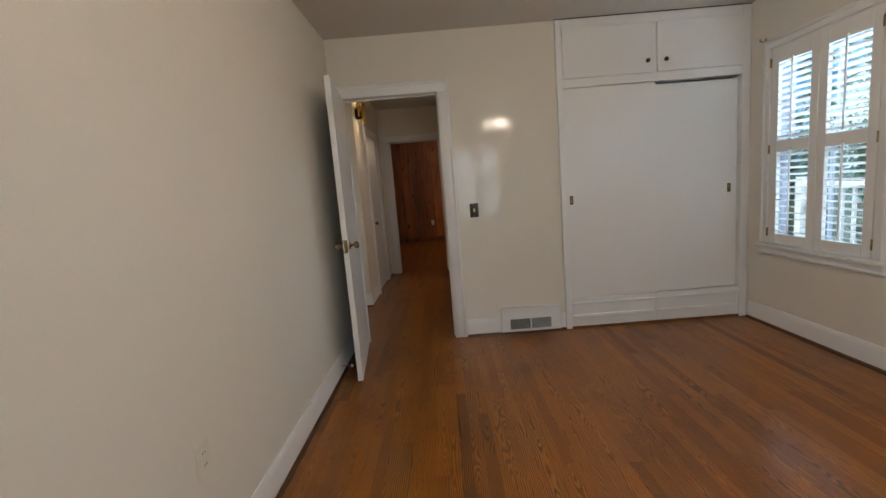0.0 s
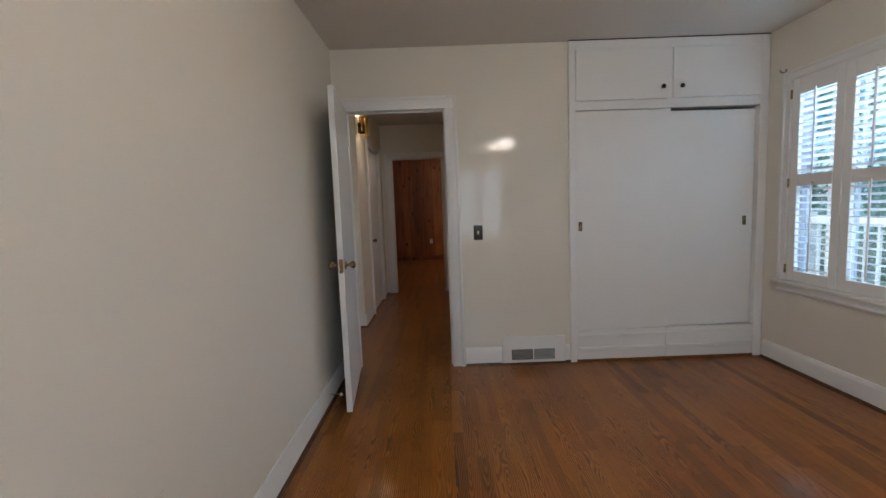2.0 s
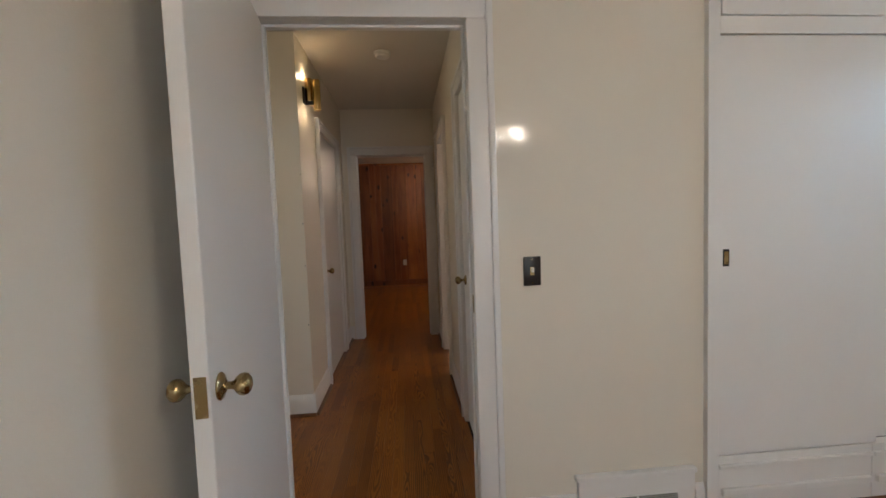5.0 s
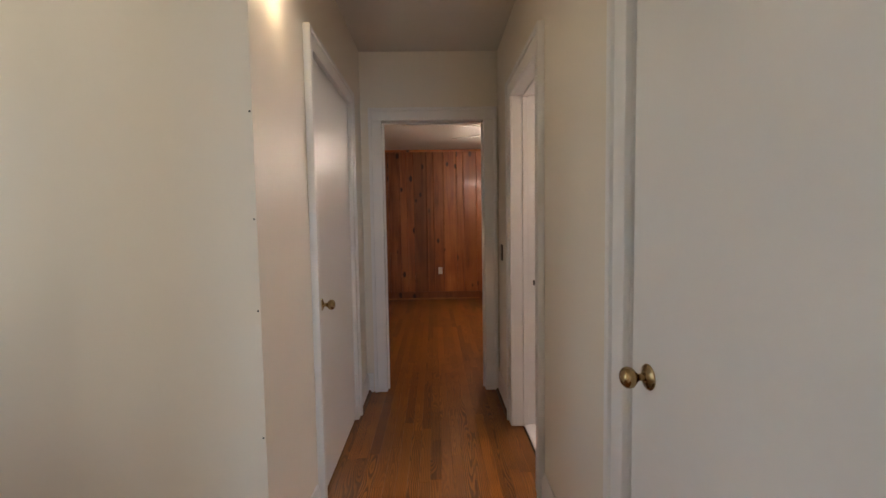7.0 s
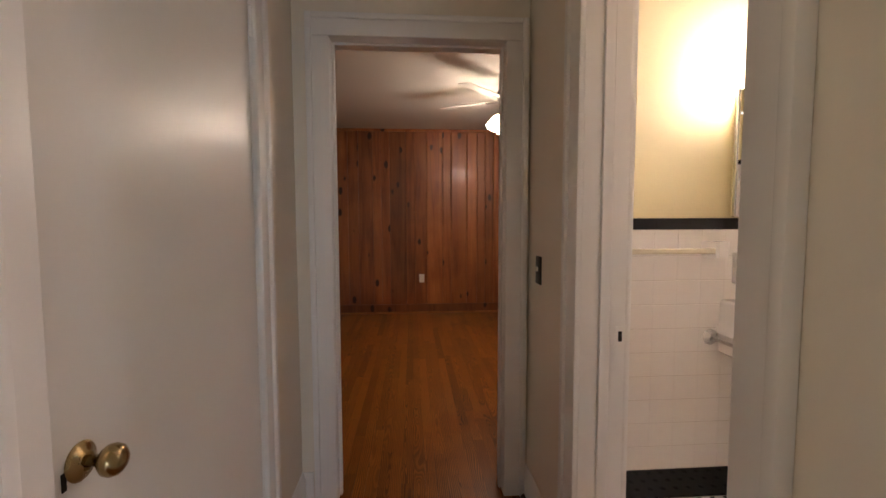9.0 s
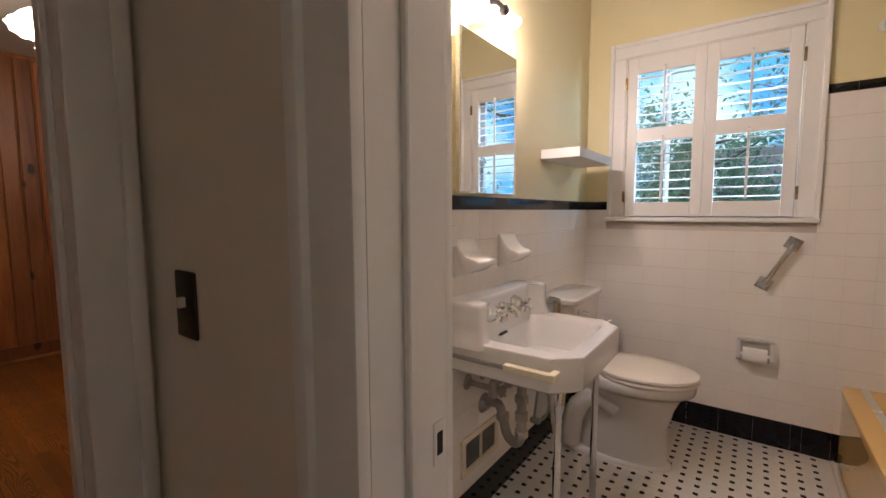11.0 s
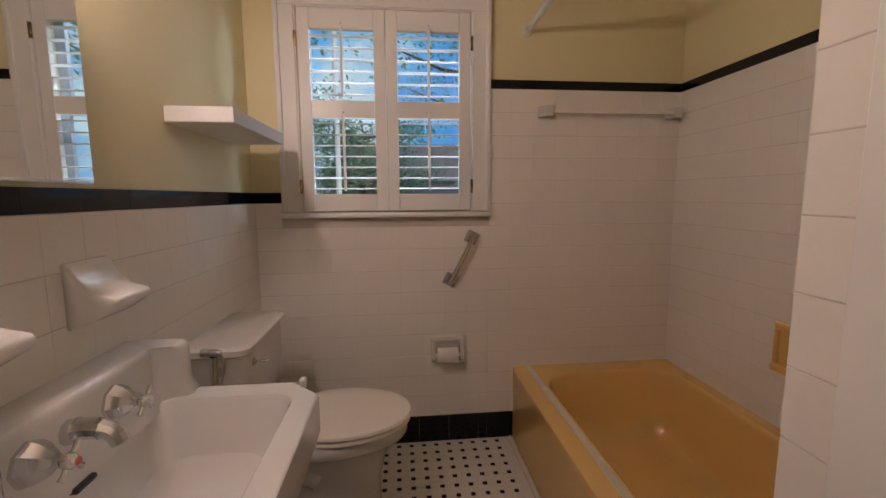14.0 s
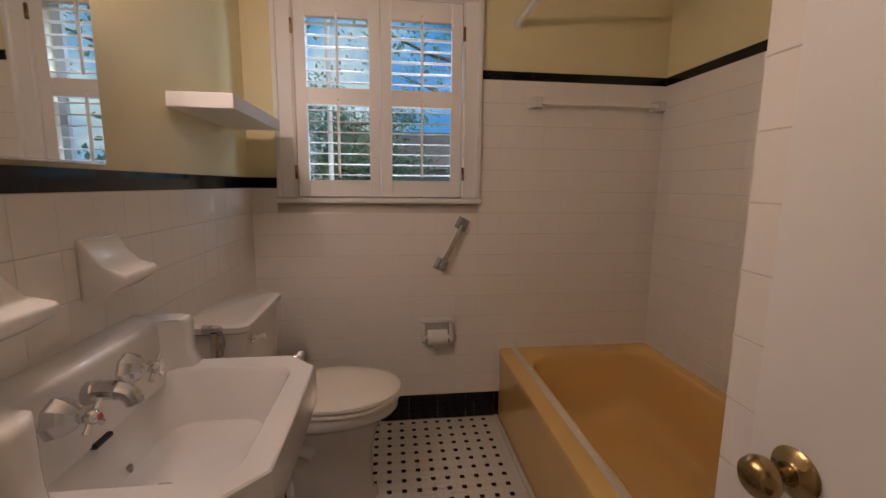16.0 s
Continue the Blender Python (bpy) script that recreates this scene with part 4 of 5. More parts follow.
loops = [ring(sink_outline(0.10), 0.640), ring(sink_outline(0.035), 0.662), ring(sink_outline(0.012), 0.672), ring(sink_outline(0.003), 0.680), ring(sink_outline(0.0), 0.690), ring(sink_outline(0.0), SZ - 0.010), ring(sink_outline(0.0015), SZ - 0.003), ring(sink_outline(0.006), SZ),
         ring(rounded(SX0 + 0.062, SF + 0.055, SX1 - 0.062, 6.765, 0.05), SZ - 0.002), ring(rounded(SX0 + 0.068, SF + 0.061, SX1 - 0.068, 6.760, 0.05), SZ - 0.010), ring(rounded(SX0 + 0.085, SF + 0.085, SX1 - 0.085, 6.748, 0.055), SZ - 0.075), ring(rounded(SX0 + 0.11, SF + 0.11, SX1 - 0.11, 6.725, 0.06), SZ - 0.118), ring(rounded(SX0 + 0.16, SF + 0.15, SX1 - 0.16, 6.69, 0.06), SZ - 0.132), ring(rounded(1.63, 6.62, 1.69, 6.68, 0.029), SZ - 0.136)]
part("basin", loft(bmesh.new(), loops), PORCELAIN, sink, "", 28)
bk = bmesh.new()
prof = [(SX0, YL - 0.004), (SX0, 6.722), (SX0 + 0.012, 6.710), (SX0 + 0.048, 6.710), (SX0 + 0.058, 6.716), (SX0 + 0.064, 6.745), (SX0 + 0.078, 6.763), (SX1 - 0.078, 6.763), (SX1 - 0.064, 6.745), (SX1 - 0.058, 6.716), (SX1 - 0.048, 6.710), (SX1 - 0.012, 6.710), (SX1, 6.722), (SX1, YL - 0.004)]
mid = (1.715, 6.80)


def shrink(d):
    return [(mid[0] + (px - mid[0]) * (1 - d / 0.28), py + (d if py < YL - 0.01 else 0)) for px, py in prof]


loft(bk, [[(px, py, z) for px, py in shrink(d)] for d, z in ((-0.016, SZ - 0.02), (-0.010, SZ + 0.008), (-0.002, SZ + 0.028), (0.0, SZ + 0.05), (0.0, 0.897), (0.0015, 0.905), (0.006, 0.911), (0.012, 0.913))])
part("back_shelf", bk, PORCELAIN, sink, "raised porcelain back with tap ledge", 50)
part("drain", lathe(bmesh.new(), [(0.024, SZ - 0.135), (0.024, SZ - 0.131), (0.016, SZ - 0.129), (0.012, SZ - 0.133)], 22, Matrix.Translation((1.66, 6.65, 0))), CHROME, sink)
part("overflow", boxes((1.640, 6.7385, 0.758, 1.690, 6.7605, 0.769), bevel=0.003), PLATE, sink, "dark overflow slot", 35)
for xk in (1.588, 1.783):
    esc = part("escutcheon", lathe(bmesh.new(), [(0.036, 0), (0.036, 0.006), (0.030, 0.02), (0.018, 0.035), (0.011, 0.040), (0.009, 0.052)], 8, pose(xk, 6.763, 0.853, 90, 0, 0)), CHROME, sink, "octagonal chrome tap flange", 20)
    hd = part("tap_handle", lathe(bmesh.new(), [(0.009, 0.048), (0.013, 0.054), (0.013, 0.062), (0.009, 0.068), (0.004, 0.072)], 16, pose(xk, 6.763, 0.853, 90, 0, 0)), CHROME, esc)
    hd.matrix_parent_inverse = Matrix()
    for k in range(4):
        u = radians(45 + 90 * k)
        part("spoke", tube(bmesh.new(), [(xk + 0.008 * math.cos(u), 6.705, 0.853 + 0.008 * math.sin(u)), (xk + 0.022 * math.cos(u), 6.704, 0.853 + 0.022 * math.sin(u)), (xk + 0.030 * math.cos(u), 6.704, 0.853 + 0.030 * math.sin(u))], [0.004, 0.0045, 0.006], 10), CHROME, esc)
    part("hot_cold_button", lathe(bmesh.new(), [(0.007, 0), (0.005, 0.002)], 14, pose(xk, 6.6915, 0.853, 90, 0, 0)), surface("tap_button", (0.5, 0.10, 0.06) if xk < 1.68 else (0.75, 0.75, 0.75), 0.3), esc)
sp = part("spout", tube(bmesh.new(), bend([(1.668, 6.765, 0.857), (1.668, 6.728, 0.864), (1.668, 6.690, 0.857), (1.668, 6.682, 0.834)], 5), [0.022] * 2 + [0.018] * 6 + [0.016] * 5 + [0.015], 10), CHROME, sink, "faceted chrome spout", 25)
for xk, yk in ((1.520, 6.475), (1.915, 6.475)):
    lg = part("leg", lathe(bmesh.new(), [(0.016, 0.012), (0.013, 0.03), (0.013, 0.58), (0.017, 0.59), (0.022, 0.61), (0.024, 0.66)], 18, Matrix.Translation((xk, yk, 0))), CHROME, sink, "slender chrome leg")
    part("foot", lathe(bmesh.new(), [(0.022, 0.001), (0.023, 0.006), (0.017, 0.016)], 18, Matrix.Translation((xk, yk, 0))), CHROME, lg)
# side towel bars
tb = part("towel_bar", boxes((1.392, 6.44, 0.737, 1.405, 6.84, 0.750), bevel=0.002), DULL, sink, "thin tarnished chrome towel bar")
part("bar_sleeve", boxes((1.387, 6.445, 0.734, 1.409, 6.60, 0.756), bevel=0.002), CREAM, tb, "worn cream sleeve")
part("flange", lathe(bmesh.new(), [(0.040, 0), (0.040, 0.006), (0.034, 0.016), (0.020, 0.030), (0.018, 0.034)], 8, pose(1.398, YL - 0.002, 0.746, 90, 0, 0)), CHROME, tb, "octagonal chrome flange", 20)
part("end_cap", boxes((1.386, 6.435, 0.733, 1.430, 6.457, 0.759), bevel=0.003), CREAM, tb)
tb = part("towel_bar", tube(bmesh.new(), [(2.030, YL - 0.004, 0.762), (2.030, 6.46, 0.762)], 0.007, 12), CHROME, sink, "thin chrome towel bar")
part("end_cap", boxes((2.012, 6.448, 0.752, 2.040, 6.464, 0.778), bevel=0.003), WHITEP, tb)
# waste and supply pipes under the basin
wp = thing("drain_trap", "tarnished chrome sink trap and waste pipe into the wall", "pipe")
part("tailpiece", lathe(bmesh.new(), [(0.030, 0.64), (0.030, 0.60), (0.018, 0.585), (0.018, 0.49), (0.024, 0.485), (0.024, 0.455), (0.017, 0.45), (0.017, 0.42)], 18, Matrix.Translation((1.65, 6.66, 0))), DULL, wp)
part("trap", tube(bmesh.new(), bend([(1.65, 6.66, 0.44), (1.65, 6.66, 0.385), (1.654, 6.685, 0.352), (1.664, 6.725, 0.365), (1.672, 6.745, 0.42), (1.680, 6.765, 0.475), (1.690, 6.80, 0.472), (1.704, YL - 0.008, 0.448)], 6), 0.0185, 16), DULL, wp)
part("wall_flange", lathe(bmesh.new(), [(0.042, 0), (0.040, 0.008), (0.026, 0.022), (0.023, 0.028)], 20, pose(1.704, YL - 0.008, 0.448, 90, 0, 0)), DULL, wp)
for nx_, ny_, nz_, rx_ in ((1.65, 6.66, 0.405, 0), (1.674, 6.750, 0.435, -8), (1.65, 6.66, 0.535, 0)):
    part("slip_nut", lathe(bmesh.new(), [(0.019, -0.014), (0.026, -0.011), (0.0265, 0.008), (0.023, 0.013), (0.019, 0.014)], 8, pose(nx_, ny_, nz_, rx_, 0, 0)), DULL, wp, "hexagonal slip nut", 20)
for xk in (1.585, 1.70):
    sv = thing("supply_valve", "tarnished chrome water supply valve under the sink", "valve", group="sink valves")
    part("flange", lathe(bmesh.new(), [(0.032, 0), (0.030, 0.006), (0.016, 0.014)], 18, pose(xk, YL - 0.008, 0.575, 90, 0, 0)), DULL, sv)
    part("stub", tube(bmesh.new(), [(xk, YL - 0.012, 0.575), (xk, 6.72, 0.575)], 0.011, 12), DULL, sv)
    part("body", lathe(bmesh.new(), [(0.016, -0.03), (0.02, -0.015), (0.02, 0.015), (0.014, 0.03)], 14, pose(xk, 6.74, 0.575)), DULL, sv)
    part("valve_handle", lathe(bmesh.new(), [(0.020, 0), (0.022, 0.006), (0.018, 0.012)], 10, pose(xk, 6.71, 0.575, 90, 0, 0)), DULL, sv)
    part("riser", tube(bmesh.new(), [(xk, 6.74, 0.59), (xk + (1.72 - xk) * 0.3, 6.73, 0.64), (xk + (1.72 - xk) * 0.3, 6.73, 0.68)], 0.007, 10), DULL, sv)
    part("packing_nut", lathe(bmesh.new(), [(0.011, 0), (0.015, 0.004), (0.015, 0.014), (0.009, 0.02)], 6, pose(xk, 6.722, 0.575, 90, 0, 0)), DULL, sv, "", 20)
    part("cross_pipe", tube(bmesh.new(), [(xk - 0.005, 6.755, 0.578), (xk + 0.085, 6.745, 0.582)], 0.0095, 12), DULL, sv)
    for k in range(4):
        u = radians(30 + 90 * k)
        part("handle_spoke", tube(bmesh.new(), [(xk, 6.703, 0.575), (xk + 0.024 * math.cos(u), 6.700, 0.575 + 0.024 * math.sin(u))], [0.0045, 0.006], 8), DULL, sv)
hs = thing("supply_hose", "looped grey braided hose beside the sink leg", "hose")
part("hose", tube(bmesh.new(), bend([(1.845, 6.72, 0.62), (1.90, 6.66, 0.50), (1.86, 6.60, 0.22), (1.95, 6.62, 0.12), (2.03, 6.66, 0.26), (1.99, 6.70, 0.52), (2.06, 6.76, 0.60), (2.13, 6.80, 0.40), (2.16, 6.835, 0.20)], 8), 0.0065, 10), HOSE, hs)
part("stop_valve", lathe(bmesh.new(), [(0.012, 0), (0.016, 0.01), (0.016, 0.04), (0.01, 0.05)], 12, pose(2.16, YL - 0.012, 0.19, 90, 0, 0)), DULL, hs)

# ---------- bathroom: toilet ----------
TX = 2.445
toilet = thing("toilet", "cream-white two-piece toilet with closed lid", "toilet")


def egg(cx, y0, y1, hw, z, n=48, flat=0.25):
    """An elongated bowl outline, pointed towards -y and blunt at the back."""
    out = []
    L, yc = y1 - y0, y1 - (y1 - y0) * 0.40
    for k in range(n):
        a = 2 * math.pi * k / n
        s, c = math.sin(a), math.cos(a)
        yy = yc + (s * (y1 - yc) if s > 0 else s * (yc - y0))
        xx = hw * math.copysign(abs(c) ** (0.75 if s > 0 else 0.95), c)
        out.append((cx + xx, yy, z))
    return out


part("bowl", loft(bmesh.new(), [egg(TX, 6.27, 6.70, 0.104, 0.0), egg(TX, 6.27, 6.70, 0.104, 0.02), egg(TX, 6.282, 6.70, 0.098, 0.04), egg(TX, 6.285, 6.69, 0.097, 0.20), egg(TX, 6.262, 6.69, 0.110, 0.29), egg(TX, 6.235, 6.68, 0.130, 0.345), egg(TX, 6.205, 6.67, 0.158, 0.368), egg(TX, 6.186, 6.66, 0.178, 0.380), egg(TX, 6.178, 6.655, 0.186, 0.392), egg(TX, 6.178, 6.655, 0.186, 0.420), egg(TX, 6.184, 6.65, 0.180, 0.430)]), PORCELAIN, toilet, "porcelain pedestal bowl", 60)
part("trapway", tube(bmesh.new(), bend([(TX - 0.075, 6.50, 0.26), (TX - 0.088, 6.60, 0.32), (TX - 0.092, 6.70, 0.23), (TX - 0.09, 6.72, 0.04)], 6), [0.045] * 10 + [0.05] * 11 + [0.045], 14), PORCELAIN, toilet, "", 60)
part("foot", loft(bmesh.new(), [egg(TX, 6.262, 6.80, 0.118, 0.0), egg(TX, 6.266, 6.80, 0.115, 0.018), egg(TX, 6.275, 6.78, 0.10, 0.028)]), PORCELAIN, toilet, "", 60)
for sx in (-0.118, 0.118):
    part("bolt_cap", lathe(bmesh.new(), [(0.014, 0.012), (0.014, 0.022), (0.010, 0.030), (0.003, 0.033)], 14, Matrix.Translation((TX + sx * 0.97, 6.60, 0))), PORCELAIN, toilet, "", 50)
part("seat", loft(bmesh.new(), [egg(TX, 6.172, 6.60, 0.184, 0.432), egg(TX, 6.166, 6.605, 0.189, 0.437), egg(TX, 6.168, 6.605, 0.187, 0.446), egg(TX, 6.176, 6.60, 0.18, 0.449)]), SEAT, toilet, "cream plastic seat", 40)
part("lid", loft(bmesh.new(), [egg(TX, 6.172, 6.60, 0.184, 0.4525), egg(TX, 6.166, 6.605, 0.189, 0.456), egg(TX, 6.168, 6.605, 0.187, 0.466), egg(TX, 6.185, 6.595, 0.172, 0.472), egg(TX, 6.26, 6.55, 0.10, 0.475)]), SEAT, toilet, "cream plastic lid, closed", 40)
for sx in (-0.075, 0.075):
    part("seat_hinge", boxes((TX + sx - 0.018, 6.595, 0.430, TX + sx + 0.018, 6.635, 0.465), bevel=0.006, seg=2), SEAT, toilet)
TT = 2.428
tk = bmesh.new()
n4 = [rounded(TT - w, 6.668 + d, TT + w, YL - 0.012, 0.035, 5) for w, d in ((0.165, 0.03), (0.19, 0.012), (0.205, 0.004), (0.212, 0.0))]
loft(tk, [[(a, b, z) for a, b in ol] for ol, z in zip(n4, (0.425, 0.46, 0.61, 0.769))])
tank = part("tank", tk, PORCELAIN, toilet, "porcelain cistern", 50)
ld = bmesh.new()
for_lid = [(rounded(TT - w, 6.655 + d, TT + w, YL - 0.008, 0.04, 6), z) for w, d, z in ((0.216, 0.006, 0.770), (0.226, -0.002, 0.778), (0.227, -0.003, 0.796), (0.222, 0.002, 0.800), (0.205, 0.02, 0.804))]
loft(ld, [[(a, b, z) for a, b in ol] for ol, z in for_lid])
part("tank_lid", ld, PORCELAIN, toilet, "porcelain cistern lid", 40)
lv = part("flush_lever", lathe(bmesh.new(), [(0.014, 0), (0.014, 0.006), (0.008, 0.012)], 16, pose(TT - 0.14, 6.670, 0.730, 90, 0, 0)), CHROME, tank, "chrome flush lever")
part("lever_arm", tube(bmesh.new(), [(TT - 0.145, 6.660, 0.732), (TT - 0.120, 6.650, 0.729), (TT - 0.095, 6.646, 0.721)], [0.006, 0.008, 0.011], 12), CHROME, tank)
spr = thing("bidet_sprayer", "chrome hand-held sprayer hung on the toilet tank", "sprayer")
part("holder", boxes((2.176, 6.736, 0.715, 2.216, 6.754, 0.745), bevel=0.003), CHROME, spr)
part("handle", tube(bmesh.new(), [(2.186, 6.746, 0.640), (2.184, 6.745, 0.70), (2.182, 6.744, 0.79)], [0.009, 0.0105, 0.0115], 14), CHROME, spr)
part("spray_head", tube(bmesh.new(), [(2.182, 6.722, 0.799), (2.182, 6.744, 0.801), (2.182, 6.776, 0.802)], [0.010, 0.012, 0.013], 14), CHROME, spr)
part("trigger", tube(bmesh.new(), bend([(2.182, 6.724, 0.796), (2.182, 6.712, 0.760), (2.183, 6.728, 0.705)], 4), 0.003, 8), CHROME, spr)
part("hose", tube(bmesh.new(), bend([(2.186, 6.746, 0.645), (2.195, 6.74, 0.48), (2.150, 6.76, 0.24), (2.16, 6.80, 0.20)], 6), 0.006, 10), HOSE, spr)

# ---------- bathroom: tub ----------
RIM = 0.386
tub = thing("bathtub", "tan enamelled built-in bathtub with a plain apron", "bathtub")
tx0, tx1, ty0, ty1 = 1.462, XW - 0.010, YR + 0.010, 5.64
tc = ((tx0 + tx1) / 2 + 0.02, (ty0 + ty1) / 2 - 0.03)
tang = [2 * math.pi * k / 128 for k in range(128)]


def tring(poly, z):
    return [(*radial(poly, tc, a), z) for a in tang]


tl = [tring(rounded(tx0, ty0, tx1, ty1 - 0.012, 0.004), 0.0), tring(rounded(tx0, ty0, tx1, ty1 - 0.006, 0.004), RIM - 0.05), tring(rounded(tx0, ty0, tx1, ty1, 0.004), RIM - 0.02), tring(rounded(tx0, ty0, tx1, ty1 - 0.002, 0.004), RIM - 0.006), tring(rounded(tx0, ty0, tx1, ty1 - 0.012, 0.004), RIM),
      *[tring(rounded(tx0 + 0.10 + d, ty0 + 0.055 + d, tx1 - 0.105 - d * (1 + 1.6 * h), ty1 - 0.108 - d, 0.17 - 0.3 * d, 12), RIM + 0.001 - h)
        for d, h in ((0.0, 0.0), (0.004, 0.003), (0.008, 0.010), (0.012, 0.022), (0.026, 0.10), (0.040, 0.20), (0.052, 0.262), (0.072, 0.298), (0.105, 0.316), (0.16, 0.322))]]
part("shell", loft(bmesh.new(), tl), TAN, tub, "", 32)
part("grip_strip", boxes((tx0 + 0.01, ty1 - 0.098, RIM + 0.0005, tx1 - 0.004, ty1 - 0.068, RIM + 0.0035), bevel=0.001), CREAM, tub, "worn pale strip along the tub rim")
part("caulk", boxes((tx0 + 0.02, ty1 - 0.004, 0.0005, tx1, ty1 + 0.008, 0.008), bevel=0.002), MOSAIC, tub)

# ---------- bathroom: wall fittings ----------
def ceramic_soap(name, label, x0, x1, z0, z1, deep):
    t = thing(name, label, "soap dish")
    w = x1 - x0
    part("back", boxes((x0, YL - 0.022, z0, x1, YL - 0.010, z1), bevel=0.005, seg=2), DISH, t)
    side = [(0.0, z1 - 0.004), (0.014, z1 - 0.006), (0.030, z1 - 0.036), (0.055, z1 - 0.062), (deep - 0.006, z1 - 0.072), (deep, z1 - 0.080), (deep - 0.006, z1 - 0.094), (deep * 0.55, z0 + 0.018), (0.0, z0 + 0.004)]
    loops = []
    for f, s in ((0.0, 0.90), (0.02, 0.98), (0.05, 1.0), (0.95, 1.0), (0.98, 0.98), (1.0, 0.90)):
        loops.append([(x0 + w * f, YL - 0.012 - d * s, z1 - (z1 - z) * (0.96 + 0.04 * s)) for d, z in side])
    part("dish", loft(bmesh.new(), loops), DISH, t, "", 60)
    return t


ceramic_soap("soap_dish", "white ceramic soap dish set in the tiled wall", 1.487, 1.614, 0.985, 1.122, 0.108)
ceramic_soap("toothbrush_holder", "white ceramic cup holder set in the tiled wall", 1.812, 1.938, 0.990, 1.126, 0.095)
tw = thing("towel_rail", "cream square towel bar in white ceramic posts", "towel rail")
for x0, x1 in ((1.342, 1.437), (0.80, 0.895)):
    out = [(x0, 0.0), (x1, 0.0), (x1 - 0.006, 0.03), (x1 - 0.018, 0.075), (x1 - 0.028, 0.082), (x0 + 0.028, 0.082), (x0 + 0.018, 0.075), (x0 + 0.006, 0.03)]
    loops = [[(px, YL - 0.004 - d, z) for px, d in out] for z in (1.105, 1.112, 1.165, 1.172)]
    part("post", loft(bmesh.new(), loops), DISH, tw, "", 30)
part("bar", boxes((0.87, YL - 0.077, 1.122, 1.372, YL - 0.055, 1.144), bevel=0.002), CREAM, tw)
part("slot", boxes((1.365, YL - 0.080, 1.119, 1.374, YL - 0.052, 1.147), bevel=0.001), PLATE, tw)

rg = thing("wall_register", "cream metal wall register with dark louvres", "vent", pose(0, 0, 0.012))
part("frame", boxes((1.535, YL - 0.022, 0.198, 1.815, YL - 0.006, 0.222), (1.535, YL - 0.022, 0.326, 1.815, YL - 0.006, 0.350), (1.535, YL - 0.022, 0.222, 1.562, YL - 0.006, 0.326), (1.788, YL - 0.022, 0.222, 1.815, YL - 0.006, 0.326), (1.668, YL - 0.021, 0.222, 1.682, YL - 0.006, 0.326), bevel=0.002), CREAM, rg)
part("cavity", boxes((1.555, YL - 0.0095, 0.215, 1.795, YL - 0.007, 0.335)), DARK, rg)
for x0, x1 in ((1.563, 1.667), (1.683, 1.787)):
    for k in range(8):
        part("louvre", box(bmesh.new(), x0, -0.004, -0.0008, x1, 0.004, 0.0008, m=pose(0, YL - 0.0145, 0.230 + 0.0127 * k, 40, 0, 0)), PLATE, rg)

mc = thing("medicine_cabinet", "wall mirror cabinet with a thin chrome edge", "mirror cabinet")
part("body", boxes((1.476, 6.800, 1.285, 1.800, YL, 1.800), bevel=0.002), YELLOW, mc, "painted cabinet body")
dm = part("door", boxes((1.430, 6.782, 1.279, 1.824, 6.799, 1.807), bevel=0.002), CHROME, mc, "chrome-edged mirror door")
part("mirror_glass", boxes((1.434, 6.779, 1.283, 1.820, 6.783, 1.803), bevel=0.001), MIRROR, dm, "clear mirror glass")
for z in (1.35, 1.74):
    part("hinge", boxes((1.468, 6.793, z - 0.015, 1.478, 6.806, z + 0.015), bevel=0.002), BRASS, mc)
vl = thing("vanity_light", "white wall lamp block with two lit frosted bell shades", "wall lamp")
part("back_block", boxes((1.585, 6.800, 1.872, 1.655, YL, 2.045), bevel=0.010, seg=3), WHITEP, vl, "white glazed lamp base")
for sx in (-1, 1):
    cx = 1.62 + 0.078 * sx
    am = part("arm", tube(bmesh.new(), bend([(1.62 + 0.03 * sx, 6.81, 1.958), (1.62 + 0.045 * sx, 6.785, 1.962), (cx - 0.012 * sx, 6.772, 1.948), (cx, 6.770, 1.937)], 5), 0.0085, 12), PLATE, vl, "dark bronze swivel arm")
    part("socket", lathe(bmesh.new(), [(0.011, -0.014), (0.017, -0.010), (0.018, 0.010), (0.013, 0.016)], 18, pose(cx, 6.770, 1.937, 0, 120 * sx, 0)), PLATE, am)
    s_ = part("shade", lathe(bmesh.new(), [(0.013, 0.008), (0.022, 0.016), (0.027, 0.034), (0.034, 0.054), (0.041, 0.062)], 28, pose(cx, 6.770, 1.937, 0, 120 * sx, 0), cap1=False), SHADE2, vl, "lit frosted glass bell shade", 60)
    s_.visible_shadow = False
sf = solid("floating_shelf", boxes((2.262, 6.672, 1.470, 2.800, YL, 1.516), bevel=0.002), SHUTTER, "thick white floating shelf on the yellow wall", "shelf")

gb = thing("grab_bar", "short chrome grab bar set aslant on the tile", "grab bar")
pA, pB = Vector((XW - 0.052, 5.845, 1.052)), Vector((XW - 0.052, 5.952, 0.845))
part("bar", tube(bmesh.new(), [pA, pB], 0.012, 16), CHROME, gb)
for p in (pA, pB):
    ps = part("post", tube(bmesh.new(), [(XW - 0.010, p.y, p.z), (XW - 0.062, p.y, p.z)], [0.013, 0.0145], 16), CHROME, gb)
    part("flange", box(bmesh.new(), -0.005, -0.031, -0.031, 0.005, 0.031, 0.031, bevel=0.003, seg=2, m=pose(XW - 0.011, p.y, p.z, 27, 0, 0)), CHROME, ps, "square chrome flange")
tp = thing("toilet_paper_holder", "recessed white ceramic paper holder with a part-used roll", "paper holder")
hz = 0.488
